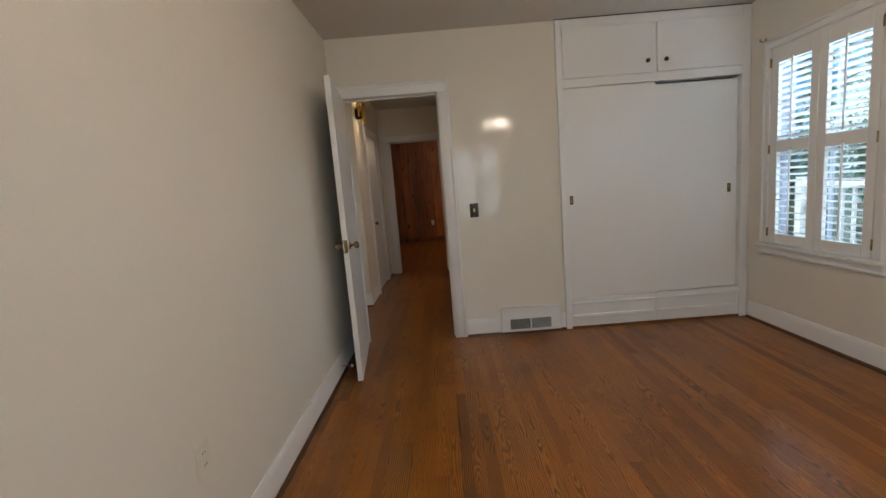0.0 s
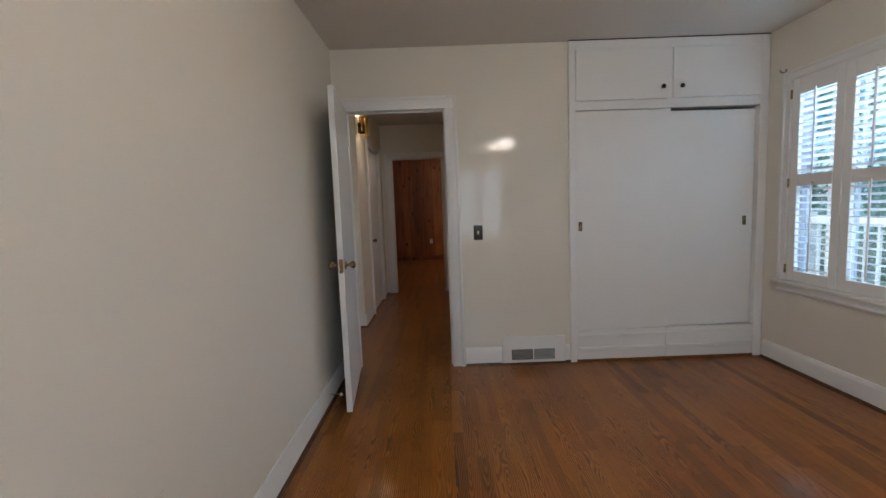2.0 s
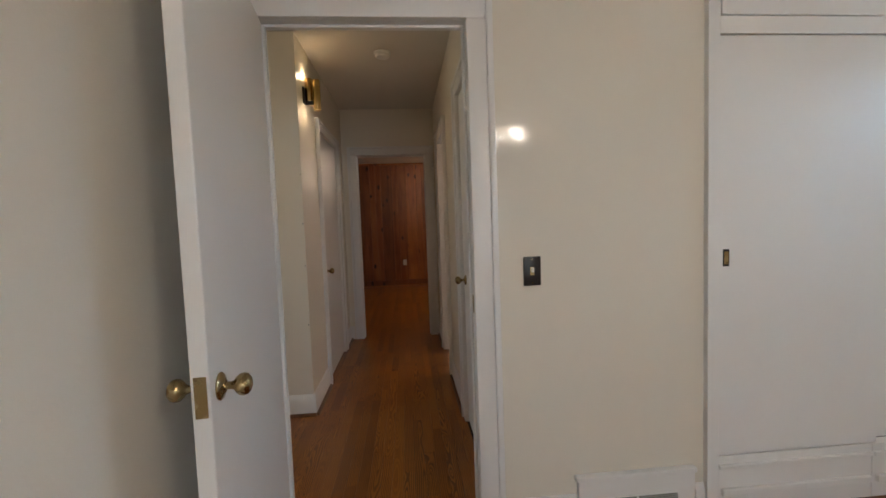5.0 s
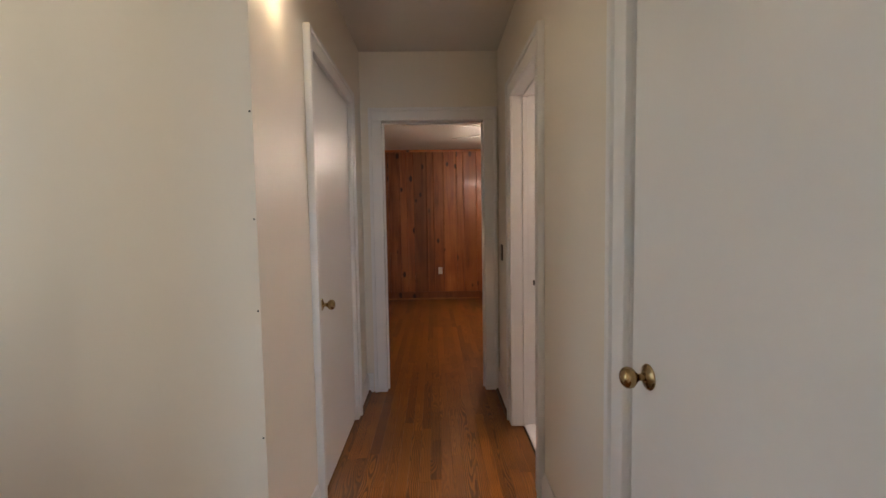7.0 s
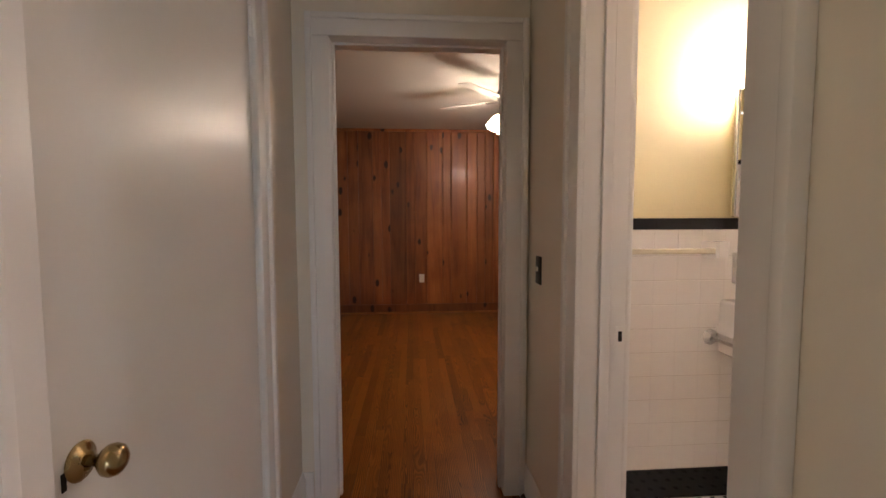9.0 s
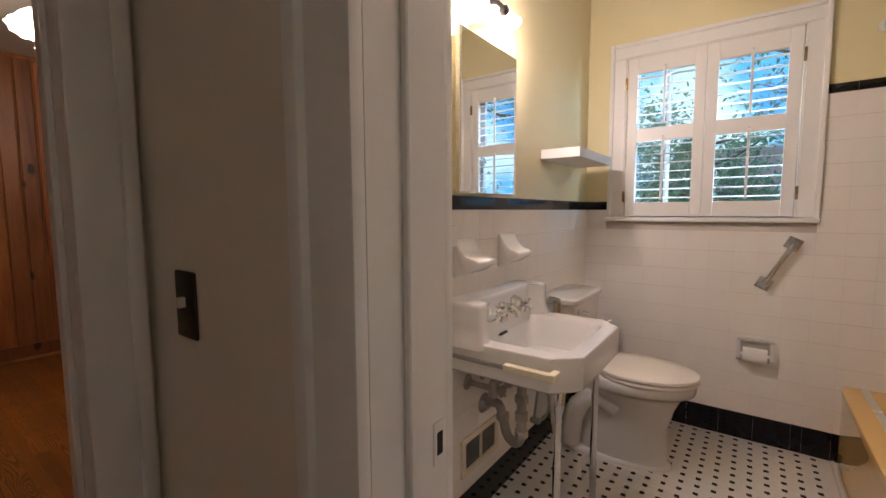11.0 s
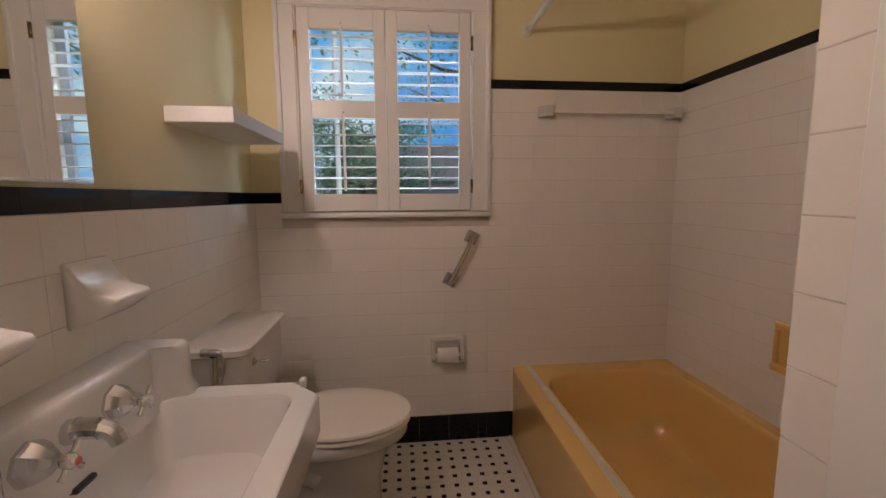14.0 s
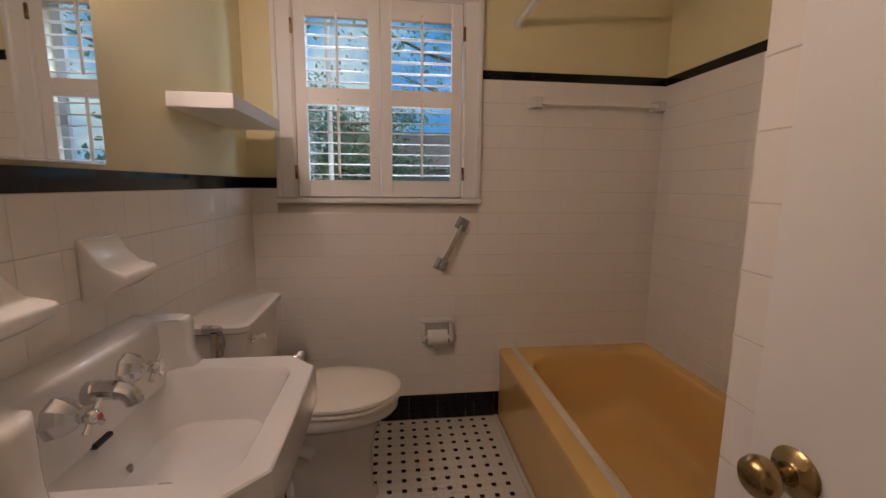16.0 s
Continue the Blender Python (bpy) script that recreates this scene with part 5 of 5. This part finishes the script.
part("back", boxes((XW - 0.014, 5.897, hz - 0.058, XW - 0.006, 6.045, hz + 0.06), bevel=0.004, seg=2), GROUT, tp)
part("rim", boxes((XW - 0.034, 5.893, hz + 0.050, XW - 0.008, 6.049, hz + 0.064), bevel=0.004, seg=2), PORCELAIN, tp)
for y0 in (5.893, 6.033):
    out = [(0.0, hz + 0.064), (0.032, hz + 0.050), (0.060, hz - 0.004), (0.060, hz - 0.030), (0.040, hz - 0.046), (0.0, hz - 0.058)]
    part("ear", loft(bmesh.new(), [[(XW - 0.008 - d, yy, z) for d, z in out] for yy in (y0, y0 + 0.016)]), PORCELAIN, tp, "", 30)
roll = solid("toilet_roll", lathe(bmesh.new(), [(0.020, -0.050), (0.036, -0.051), (0.0375, -0.048), (0.0375, 0.048), (0.036, 0.051), (0.020, 0.050)], 40, pose(XW - 0.055, 5.971, hz - 0.012, 90, 0, 0)), PAPER, "part-used white toilet paper roll on its holder", "toilet roll", 40)
part("spindle", tube(bmesh.new(), [(XW - 0.055, 5.90, hz - 0.012), (XW - 0.055, 6.042, hz - 0.012)], 0.010, 14), WHITEP, tp)
tr = thing("towel_rail", "white ceramic towel bar above the bathtub", "towel rail")
for y0 in (4.845, 5.488):
    out = [(y0 - 0.04, 0.0), (y0 + 0.04, 0.0), (y0 + 0.028, 0.04), (y0 + 0.016, 0.062), (y0 - 0.016, 0.062), (y0 - 0.028, 0.04)]
    part("post", loft(bmesh.new(), [[(XW - 0.008 - d, yy, z) for yy, d in out] for z in (1.623, 1.630, 1.664, 1.671)]), PORCELAIN, tr, "", 30)
part("bar", boxes((XW - 0.062, 4.85, 1.638, XW - 0.044, 5.484, 1.656), bevel=0.002), TILE, tr)
rod = thing("shower_curtain_rod", "white shower curtain rod across the tub", "curtain rod")
part("tube", tube(bmesh.new(), [(XW - 0.004, 5.585, 2.018), (1.457, 5.585, 2.018)], 0.0125, 16), WHITEP, rod)
for xk, s in ((XW - 0.002, -90), (1.456, 90)):
    part("flange", lathe(bmesh.new(), [(0.026, 0), (0.024, 0.008), (0.014, 0.016)], 20, pose(xk, 5.585, 2.018, 0, s, 0)), WHITEP, rod)
sn = thing("soap_niche", "tan ceramic soap dish set in the tub wall", "soap dish", pose(0, 0, 0.024))
part("frame", boxes((2.215, YR + 0.006, 0.575, 2.325, YR + 0.030, 0.605), (2.215, YR + 0.006, 0.735, 2.325, YR + 0.024, 0.760), (2.215, YR + 0.006, 0.605, 2.235, YR + 0.024, 0.735), (2.305, YR + 0.006, 0.605, 2.325, YR + 0.024, 0.735), bevel=0.006, seg=2), TAN, sn)
part("recess", boxes((2.23, YR + 0.006, 0.60, 2.31, YR + 0.0145, 0.74)), TAN, sn)

# ---------- outside ----------
sky_cloth, ct, cp = material("cloudy_sky")
where = node(ct, "TexCoord").outputs["Object"]
flat = node(ct, "Mapping", [("Vector", where)], Scale=(1.0, 0.035, 0.075))
puff = node(ct, "TexNoise", [("Vector", flat.outputs[0])], Scale=1.0, Detail=6.0, Roughness=0.55, Distortion=0.4)
haze = ramp(ct, puff.outputs[0], [(0.38, (0.035, 0.25, 0.80)), (0.49, (0.12, 0.48, 0.92)), (0.60, (0.62, 0.88, 1.0))])
glow = node(ct, "Emission", [("Color", haze)], Strength=0.95)
ct.links.new(glow.outputs[0], ct.nodes["Material Output"].inputs[0])
setting("backdrop", boxes((72, -90, -0.6, 72.2, 100, 60)), sky_cloth, "hazy blue sky with white clouds")
tagged(new("ground", finish(boxes((-60, -60, -0.75, 90, 80, -0.70)), "ground", GRASS)), "mown lawn round the house", "", "", "structure")


def tree(label, x, y, h, r, seed, low=0.35, count=2200, leaf=0.07):
    """A tapered trunk with limbs and a loose crown of single leaves."""
    rn = random.Random(seed)
    t = thing("tree", label, "tree", pose(x, y, -0.7))
    bm = bmesh.new()
    tube(bm, [(0, 0, 0), (0.05, 0.02, h * 0.3), (-0.05, 0.06, h * 0.62), (0.02, 0, h * 0.9)], [0.11, 0.08, 0.05, 0.02], 10)
    tips = []
    for k in range(16):
        z = h * (low + (0.92 - low) * k / 16)
        a = k * 2.4 + rn.random()
        l = r * (0.55 + 0.5 * rn.random())
        e = Vector((math.cos(a) * l, math.sin(a) * l, z + l * 0.35))
        tube(bm, [(0, 0, z), (e.x * 0.5, e.y * 0.5, z + l * 0.12), e], [0.05, 0.03, 0.008], 6)
        tips += [Vector((0, 0, z)).lerp(e, f) for f in (0.5, 0.75, 1.0)]
    part("trunk", bm, BARK, t, "", 60)
    vs, fs = [], []
    for k in range(count):
        c = rn.choice(tips) + Vector((rn.gauss(0, r * 0.16), rn.gauss(0, r * 0.16), rn.gauss(0, r * 0.13)))
        s = leaf * (1 + 0.85 * rn.random())
        a = Euler((rn.uniform(-1.1, 1.1), rn.uniform(-1.1, 1.1), rn.uniform(0, 6.3))).to_matrix()
        i = len(vs)
        vs += [c + a @ Vector(p) for p in ((-s, 0, 0), (0, -s * 0.5, s * 0.1), (s, 0, -s * 0.1), (0, s * 0.5, s * 0.1))]
        fs.append((i, i + 1, i + 2, i + 3))
    me = bpy.data.meshes.new("crown")
    me.from_pydata(vs, [], fs)
    me.materials.append(LEAF)
    ob = new("crown", me)
    ob.parent = t
    return t


tree("leafy green tree beyond the bathroom window", 11.5, 9.6, 6.0, 2.0, 1, low=0.2, count=4500, leaf=0.05)
tree("leafy green tree with a low crown in the yard", 14.0, 7.2, 4.2, 1.9, 2, low=0.15, count=6500, leaf=0.05)
tree("leafy tree overhanging the yard near the bathroom window", 8.2, 4.3, 6.6, 2.5, 6, low=0.5, count=5200, leaf=0.032)
tree("leafy tree at the side of the yard", 18.0, 12.0, 5.0, 2.4, 3, low=0.2, count=1500)
tree("leafy green tree outside the bedroom window", 9.0, 11.2, 5.0, 2.0, 4, low=0.25, count=1300)
tree("leafy green tree beyond the porch rail", 15.0, 9.5, 5.0, 2.2, 5, low=0.2, count=1400)
tree("leafy green tree behind the house", 0.5, -9.0, 7.0, 2.6, 8, low=0.3)
hedge = random.Random(4)
vs, fs = [], []
for k in range(9000):
    c = Vector((19 + hedge.gauss(0, 0.8), hedge.uniform(-8, 26), -0.7 + abs(hedge.gauss(0, 1.3))))
    s = 0.12 + 0.1 * hedge.random()
    a = Euler((hedge.uniform(-1.3, 1.3), hedge.uniform(-1.3, 1.3), hedge.uniform(0, 6.3))).to_matrix()
    i = len(vs)
    vs += [c + a @ Vector(p) for p in ((-s, 0, 0), (0, -s * 0.6, 0), (s, 0, 0), (0, s * 0.6, 0))]
    fs.append((i, i + 1, i + 2, i + 3))
me = bpy.data.meshes.new("hedge")
me.from_pydata(vs, [], fs)
me.materials.append(LEAF)
tagged(new("hedge", me), "uneven green hedge along the yard", "hedge", "", "stuff")
pole = thing("utility_pole", "pale grey post standing in the yard", "post")
part("shaft", tube(bmesh.new(), [(6.4, 6.94, -0.7), (6.4, 6.94, 4.4)], [0.035, 0.03], 12), RAILM, pole)
part("cap", lathe(bmesh.new(), [(0.034, 4.39), (0.038, 4.42), (0.015, 4.45)], 12, Matrix.Translation((6.4, 6.94, 0))), SIDING, pole)
hse = thing("neighbour_house", "pale grey single-storey house across the yard", "house", pose(16.5, 4.2, -0.7))
part("wall", boxes((0, -4, 0, 5, 4, 2.5)), SIDING, hse)
part("roof", loft(bmesh.new(), [[(-0.4, -4.4, 2.5), (5.4, -4.4, 2.5), (2.5, -4.4, 4.1)], [(-0.4, 4.4, 2.5), (5.4, 4.4, 2.5), (2.5, 4.4, 4.1)]]), ROOFM, hse)
for yy in (-2.4, 0.2, 2.5):
    wd = part("window", boxes((-0.03, yy - 0.5, 0.9, 0.01, yy + 0.5, 2.0)), RAILM, hse)
    part("pane", boxes((-0.04, yy - 0.42, 0.98, -0.032, yy + 0.42, 1.92)), DARK, wd)
prl = thing("porch_railing", "white painted porch railing outside the window", "railing")
part("top_rail", boxes((5.2, -1.0, 0.92, 5.28, 6.0, 0.98), bevel=0.006), RAILM, prl)
part("bottom_rail", boxes((5.21, -1.0, 0.18, 5.27, 6.0, 0.23), bevel=0.006), RAILM, prl)
for k in range(46):
    part("baluster", boxes((5.225, -0.95 + 0.15 * k, 0.23, 5.255, -0.92 + 0.15 * k, 0.92)), RAILM, prl)
for yy in (-1.0, 2.45, 5.95):
    part("post", boxes((5.19, yy - 0.05, -0.7, 5.29, yy + 0.05, 1.05), bevel=0.006), RAILM, prl)

# ---------- laid pieces: wall tile ----------
P_ = 0.108
JZ = 0.143
PZ = 0.1073


def tile_mesh(w, h, name, mat, b=0.0014):
    """A glazed tile in local x and z with cushioned edges, its face at -y."""
    bm = bmesh.new()
    d = 0.0075
    rings = [[(-w / 2, 0, -h / 2), (w / 2, 0, -h / 2), (w / 2, 0, h / 2), (-w / 2, 0, h / 2)]]
    for inset, y in ((0.0, -d + 0.0009), (b * 0.3, -d + 0.0003), (b, -d)):
        e = inset * 0.3
        rings.append([(-w / 2 + e, y, -h / 2 + inset), (w / 2 - e, y, -h / 2 + inset), (w / 2 - e, y, h / 2 - inset), (-w / 2 + e, y, h / 2 - inset)])
    return finish(loft(bm, rings, cap0=False), name, mat, 12)


meshes = {}
jit = random.Random(11)


def lay(parent, mat, w, h, m, name="tile"):
    key = (round(w, 4), round(h, 4), mat.name)
    if key not in meshes:
        meshes[key] = tile_mesh(w, h, name, mat)
    ob = new(name, meshes[key])
    ob.parent = parent
    ob.matrix_basis = m @ pose(0, jit.uniform(-0.00012, 0.00012), 0, jit.uniform(-0.05, 0.05), 0, jit.uniform(-0.025, 0.025))
    return ob


JV, JH = 0.0004, 0.0021


def tiled(name, label, at, u0, u1, zs, holes=(), start=0.0, base=True, strip=None, strip_w=0.152):
    """A tiled wall: courses of square tiles over a black base, under a black strip. at: local x along the wall, -y into the room."""
    wall = frame_of(name, label, at)

    def span(a, b, z0, z1, mat, nm="tile"):
        for ha, hb, hz0, hz1 in holes:
            if z0 < hz1 - 0.02 and z1 > hz0 + 0.02:
                if a >= ha - 0.002 and b <= hb + 0.002:
                    return
                if a < ha < b:
                    b = ha
                elif a < hb < b:
                    a = hb
        if b - a > 0.012:
            lay(wall, mat, b - a - JV, z1 - z0 - JH, pose((a + b) / 2, 0, (z0 + z1) / 2), nm)

    cols = [u0] + [c for c in (start + P_ * k for k in range(-60, 60)) if u0 + 0.01 < c < u1 - 0.01] + [u1]
    for z0, z1 in zip(zs, zs[1:]):
        for a, b in zip(cols, cols[1:]):
            span(a, b, z0, z1, TILE)
    bc = [u0] + [c for c in (start + 0.1524 * k for k in range(-40, 40)) if u0 + 0.01 < c < u1 - 0.01] + [u1]
    for a, b in zip(bc, bc[1:]):
        if base:
            span(a, b, 0.002, JZ, BLACK, "base_tile")
        if strip:
            span(a, b, strip[0], strip[1], BLACK, "strip_tile")
    return wall


low = [JZ + PZ * k for k in range(10)] + [1.223]
high = [JZ + PZ * k for k in range(16)]
setting("grout_bed_sink_wall", boxes((XB, YL - 0.0112, 0, XW - 0.0112, YL + 0.002, 1.271)), GROUT)
setting("grout_bed_window_wall", boxes((XW - 0.0112, 5.764, 0.0, XW + 0.002, YL - 0.0112, 1.15), (XW - 0.0112, YR, 0.0, XW + 0.002, 5.764, 1.793), (XW - 0.0112, 6.70, 1.15, XW + 0.002, YL - 0.0112, 1.271)), GROUT)
setting("grout_bed_tub_wall", boxes((1.455, YR - 0.002, 0, XW - 0.0112, YR + 0.0112, 1.793)), GROUT)
setting("grout_bed_partition", boxes((1.453, YR + 0.006, 0, 1.461, 5.632, 1.81), (1.357, 5.628, 0, 1.461, 5.6412, 2.09)), GROUT)
tiled("tiling_sink_wall", "white square wall tiles with black base and cap strip", pose(0, YL - 0.005, 0), XB + 0.002, XW - 0.012, low, start=2.963, strip=(low[-1], 1.274))
tiled("tiling_window_wall", "white square wall tiles with black base and cap strip", pose(XW - 0.005, 0, 0, 0, 0, -90), -(YL - 0.012), -5.764, low, start=-5.656, strip=(low[-1], 1.274), holes=((-6.735, -5.60, 1.152, 3.0),))
tiled("tiling_tub_end", "white square wall tiles above the tub with a black strip", pose(XW - 0.005, 0, 0, 0, 0, -90), -5.764, -(YR + 0.012), high, start=-5.656, strip=(high[-1], 1.796))
tiled("tiling_tub_wall", "white square wall tiles above the tub with a black strip", pose(0, YR + 0.005, 0, 0, 0, 180), -(XW - 0.012), -1.468, high, start=-2.963, base=False, strip=(high[-1], 1.796))
tiled("tiling_partition", "white square wall tiles on the partition edge", pose(0, 5.635, 0, 0, 0, 180), -1.462, -1.356, [JZ + P_ * k for k in range(19)], start=-1.462, base=True)

# ---------- laid pieces: mosaic floor ----------
S_ = 0.0625
FX0, FX1, FY0, FY1 = XB - 0.06, XW - 0.012, 5.60, YL - 0.012
mosaic = frame_of("floor_bathroom", "white basket-weave mosaic floor with black dots")
part("grout_bed", boxes((FX0, FY0, -0.02, FX1 + 0.012, FY1 + 0.012, -0.0025)), GROUT, mosaic)


def pad(w, l, mat, nm):
    bm = bmesh.new()
    loft(bm, [[(-w / 2, -l / 2, -0.004), (w / 2, -l / 2, -0.004), (w / 2, l / 2, -0.004), (-w / 2, l / 2, -0.004)], [(-w / 2, -l / 2, -0.0012), (w / 2, -l / 2, -0.0012), (w / 2, l / 2, -0.0012), (-w / 2, l / 2, -0.0012)], [(-w / 2 + 0.001, -l / 2 + 0.001, 0), (w / 2 - 0.001, -l / 2 + 0.001, 0), (w / 2 - 0.001, l / 2 - 0.001, 0), (-w / 2 + 0.001, l / 2 - 0.001, 0)]], cap0=False)
    return bm


def clip_x(x):
    return max(FX0, min(FX1, x))


DW = 0.0205
near_white = [finish(pad(S_ / 2 - 0.0012, S_ - 0.0014, MOSAIC, "w"), "mosaic_tile", MOSAIC), finish(pad(S_ - 0.0014, S_ / 2 - 0.0012, MOSAIC, "w"), "mosaic_tile", MOSAIC)]
near_dot = finish(pad(DW, DW, DOT, "d"), "mosaic_dot", DOT)
far_w, far_d = bmesh.new(), bmesh.new()
nx, ny = int((FX1 - FX0) / S_), int((FY1 - FY0) / S_)
made_w = made_d = 0


def quad(bm, x0, y0, x1, y1, z):
    bm.faces.new([bm.verts.new(c) for c in ((x0, y0, z), (x1, y0, z), (x1, y1, z), (x0, y1, z))])


for i in range(nx + 1):
    for j in range(ny + 1):
        cx, cy2 = FX1 - 0.028 - S_ * (i + 0.5) + S_ / 2, 5.686 - S_ * 0.5 + S_ * j
        ax, ay = cx - S_ / 2, cy2 + S_ / 2
        if ax < FX0 + S_ / 2 or ay > FY1 - S_ * 0.3 or ay < FY0 + S_ * 0.4:
            continue
        lie = (i + j) % 2
        close = 2.02 < ax < 2.85 and 5.64 < ay < 6.4
        for s in (-1, 1):
            px, py = (ax + s * S_ / 4, ay) if lie == 0 else (ax, ay + s * S_ / 4)
            if close and made_w < 298:
                ob = new("mosaic_tile", near_white[lie])
                ob.parent, made_w = mosaic, made_w + 1
                ob.matrix_basis = pose(px, py, jit.uniform(-0.0003, 0.0002), jit.uniform(-0.3, 0.3), jit.uniform(-0.3, 0.3), 0)
            else:
                w, l = ((S_ / 2 - 0.0012) / 2, (S_ - 0.0014) / 2) if lie == 0 else ((S_ - 0.0014) / 2, (S_ / 2 - 0.0012) / 2)
                quad(far_w, px - w, py - l, px + w, py + l, 0)
        qx, qy = ax + S_ / 2, ay + S_ / 2
        if qy < FY1 - 0.01 and qx < FX1 - 0.01:
            if close and made_d < 200:
                ob = new("mosaic_dot", near_dot)
                ob.parent, made_d = mosaic, made_d + 1
                ob.matrix_basis = pose(qx, qy, 0.0009, 0, 0, jit.uniform(-3, 3))
            else:
                quad(far_d, qx - DW / 2, qy - DW / 2, qx + DW / 2, qy + DW / 2, 0.0009)
# border strip up to the walls
quad(far_w, FX0, FY1 - 0.03, FX1, FY1 + 0.002, -0.0006)
quad(far_w, FX1 - 0.03, FY0, FX1 + 0.002, FY1 - 0.03, -0.0006)
tagged(part("mosaic_field", far_w, MOSAIC, mosaic, "", 0), kind="stuff")
tagged(part("dot_field", far_d, DOT, mosaic, "", 0), kind="stuff")

# ---------- laid pieces: oak strip floor ----------
oak = frame_of("floor_oak", "oak strip floor with a warm orange-brown varnish")
W_ = 0.0572
flo = random.Random(21)


def plank(l):
    w = W_ - 0.0003
    return loft(bmesh.new(), [[(-w / 2, -l / 2, -0.018), (w / 2, -l / 2, -0.018), (w / 2, l / 2, -0.018), (-w / 2, l / 2, -0.018)], [(-w / 2, -l / 2, -0.0008), (w / 2, -l / 2, -0.0008), (w / 2, l / 2, -0.0008), (-w / 2, l / 2, -0.0008)], [(-w / 2 + 0.0003, -l / 2 + 0.0003, 0), (w / 2 - 0.0003, -l / 2 + 0.0003, 0), (w / 2 - 0.0003, l / 2 - 0.0003, 0), (-w / 2 + 0.0003, l / 2 - 0.0003, 0)]], cap0=False)


lengths = (0.38, 0.55, 0.72, 0.9, 1.1, 1.35)
plank_mesh = {l: finish(plank(l), "plank", OAK) for l in lengths}
rest = bmesh.new()
count = 0
x = LX
cols = []
xx = -2.1
while xx < RX:
    cols.append(xx + W_ / 2)
    xx += W_
for cx in cols:
    if cx < LX:
        stretches = [(3.92, 5.055)] if cx < HL - 0.05 else [(3.92, HE)]
        if PX0 - 0.02 < cx:
            stretches.append((7.0, PY1))
    elif cx < 0.60:
        stretches = [(BY, PY1)]
    elif cx < HR + 0.07:
        stretches = [(BY, DY), (5.69, 6.35), (7.065, PY1)]
    else:
        stretches = [(BY, DY), (7.065, PY1)]
    for a, b in stretches:
        y = a - flo.random() * 0.5
        while y < b:
            l = flo.choice(lengths)
            y0, y1 = max(y, a), min(y + l, b)
            y += l
            if y1 - y0 < 0.02:
                continue
            near = -0.3 < cx < 1.2 and 1.6 < y0 < 6.5
            if near and count < 290 and abs((y1 - y0) - l) < 1e-6:
                ob = new("plank", plank_mesh[l])
                ob.parent, count = oak, count + 1
                ob.matrix_basis = pose(cx, (y0 + y1) / 2, 0)
            else:
                w = W_ / 2 - 0.00015
                vs4 = [rest.verts.new(c) for c in ((cx - w, y0 + 0.0003, 0), (cx + w, y0 + 0.0003, 0), (cx + w, y1 - 0.0003, 0), (cx - w, y1 - 0.0003, 0))]
                rest.faces.new(vs4)
tagged(part("strip_field", rest, OAK_J, oak, "", 0), kind="stuff")
part("subfloor", boxes((-2.1, BY, -0.02, RX, DY, -0.004), (-2.1, DY, -0.02, HR + 0.07, PY0, -0.004), (PX0 - 0.03, PY0, -0.02, RX, PY1, -0.004)), DARK, oak)
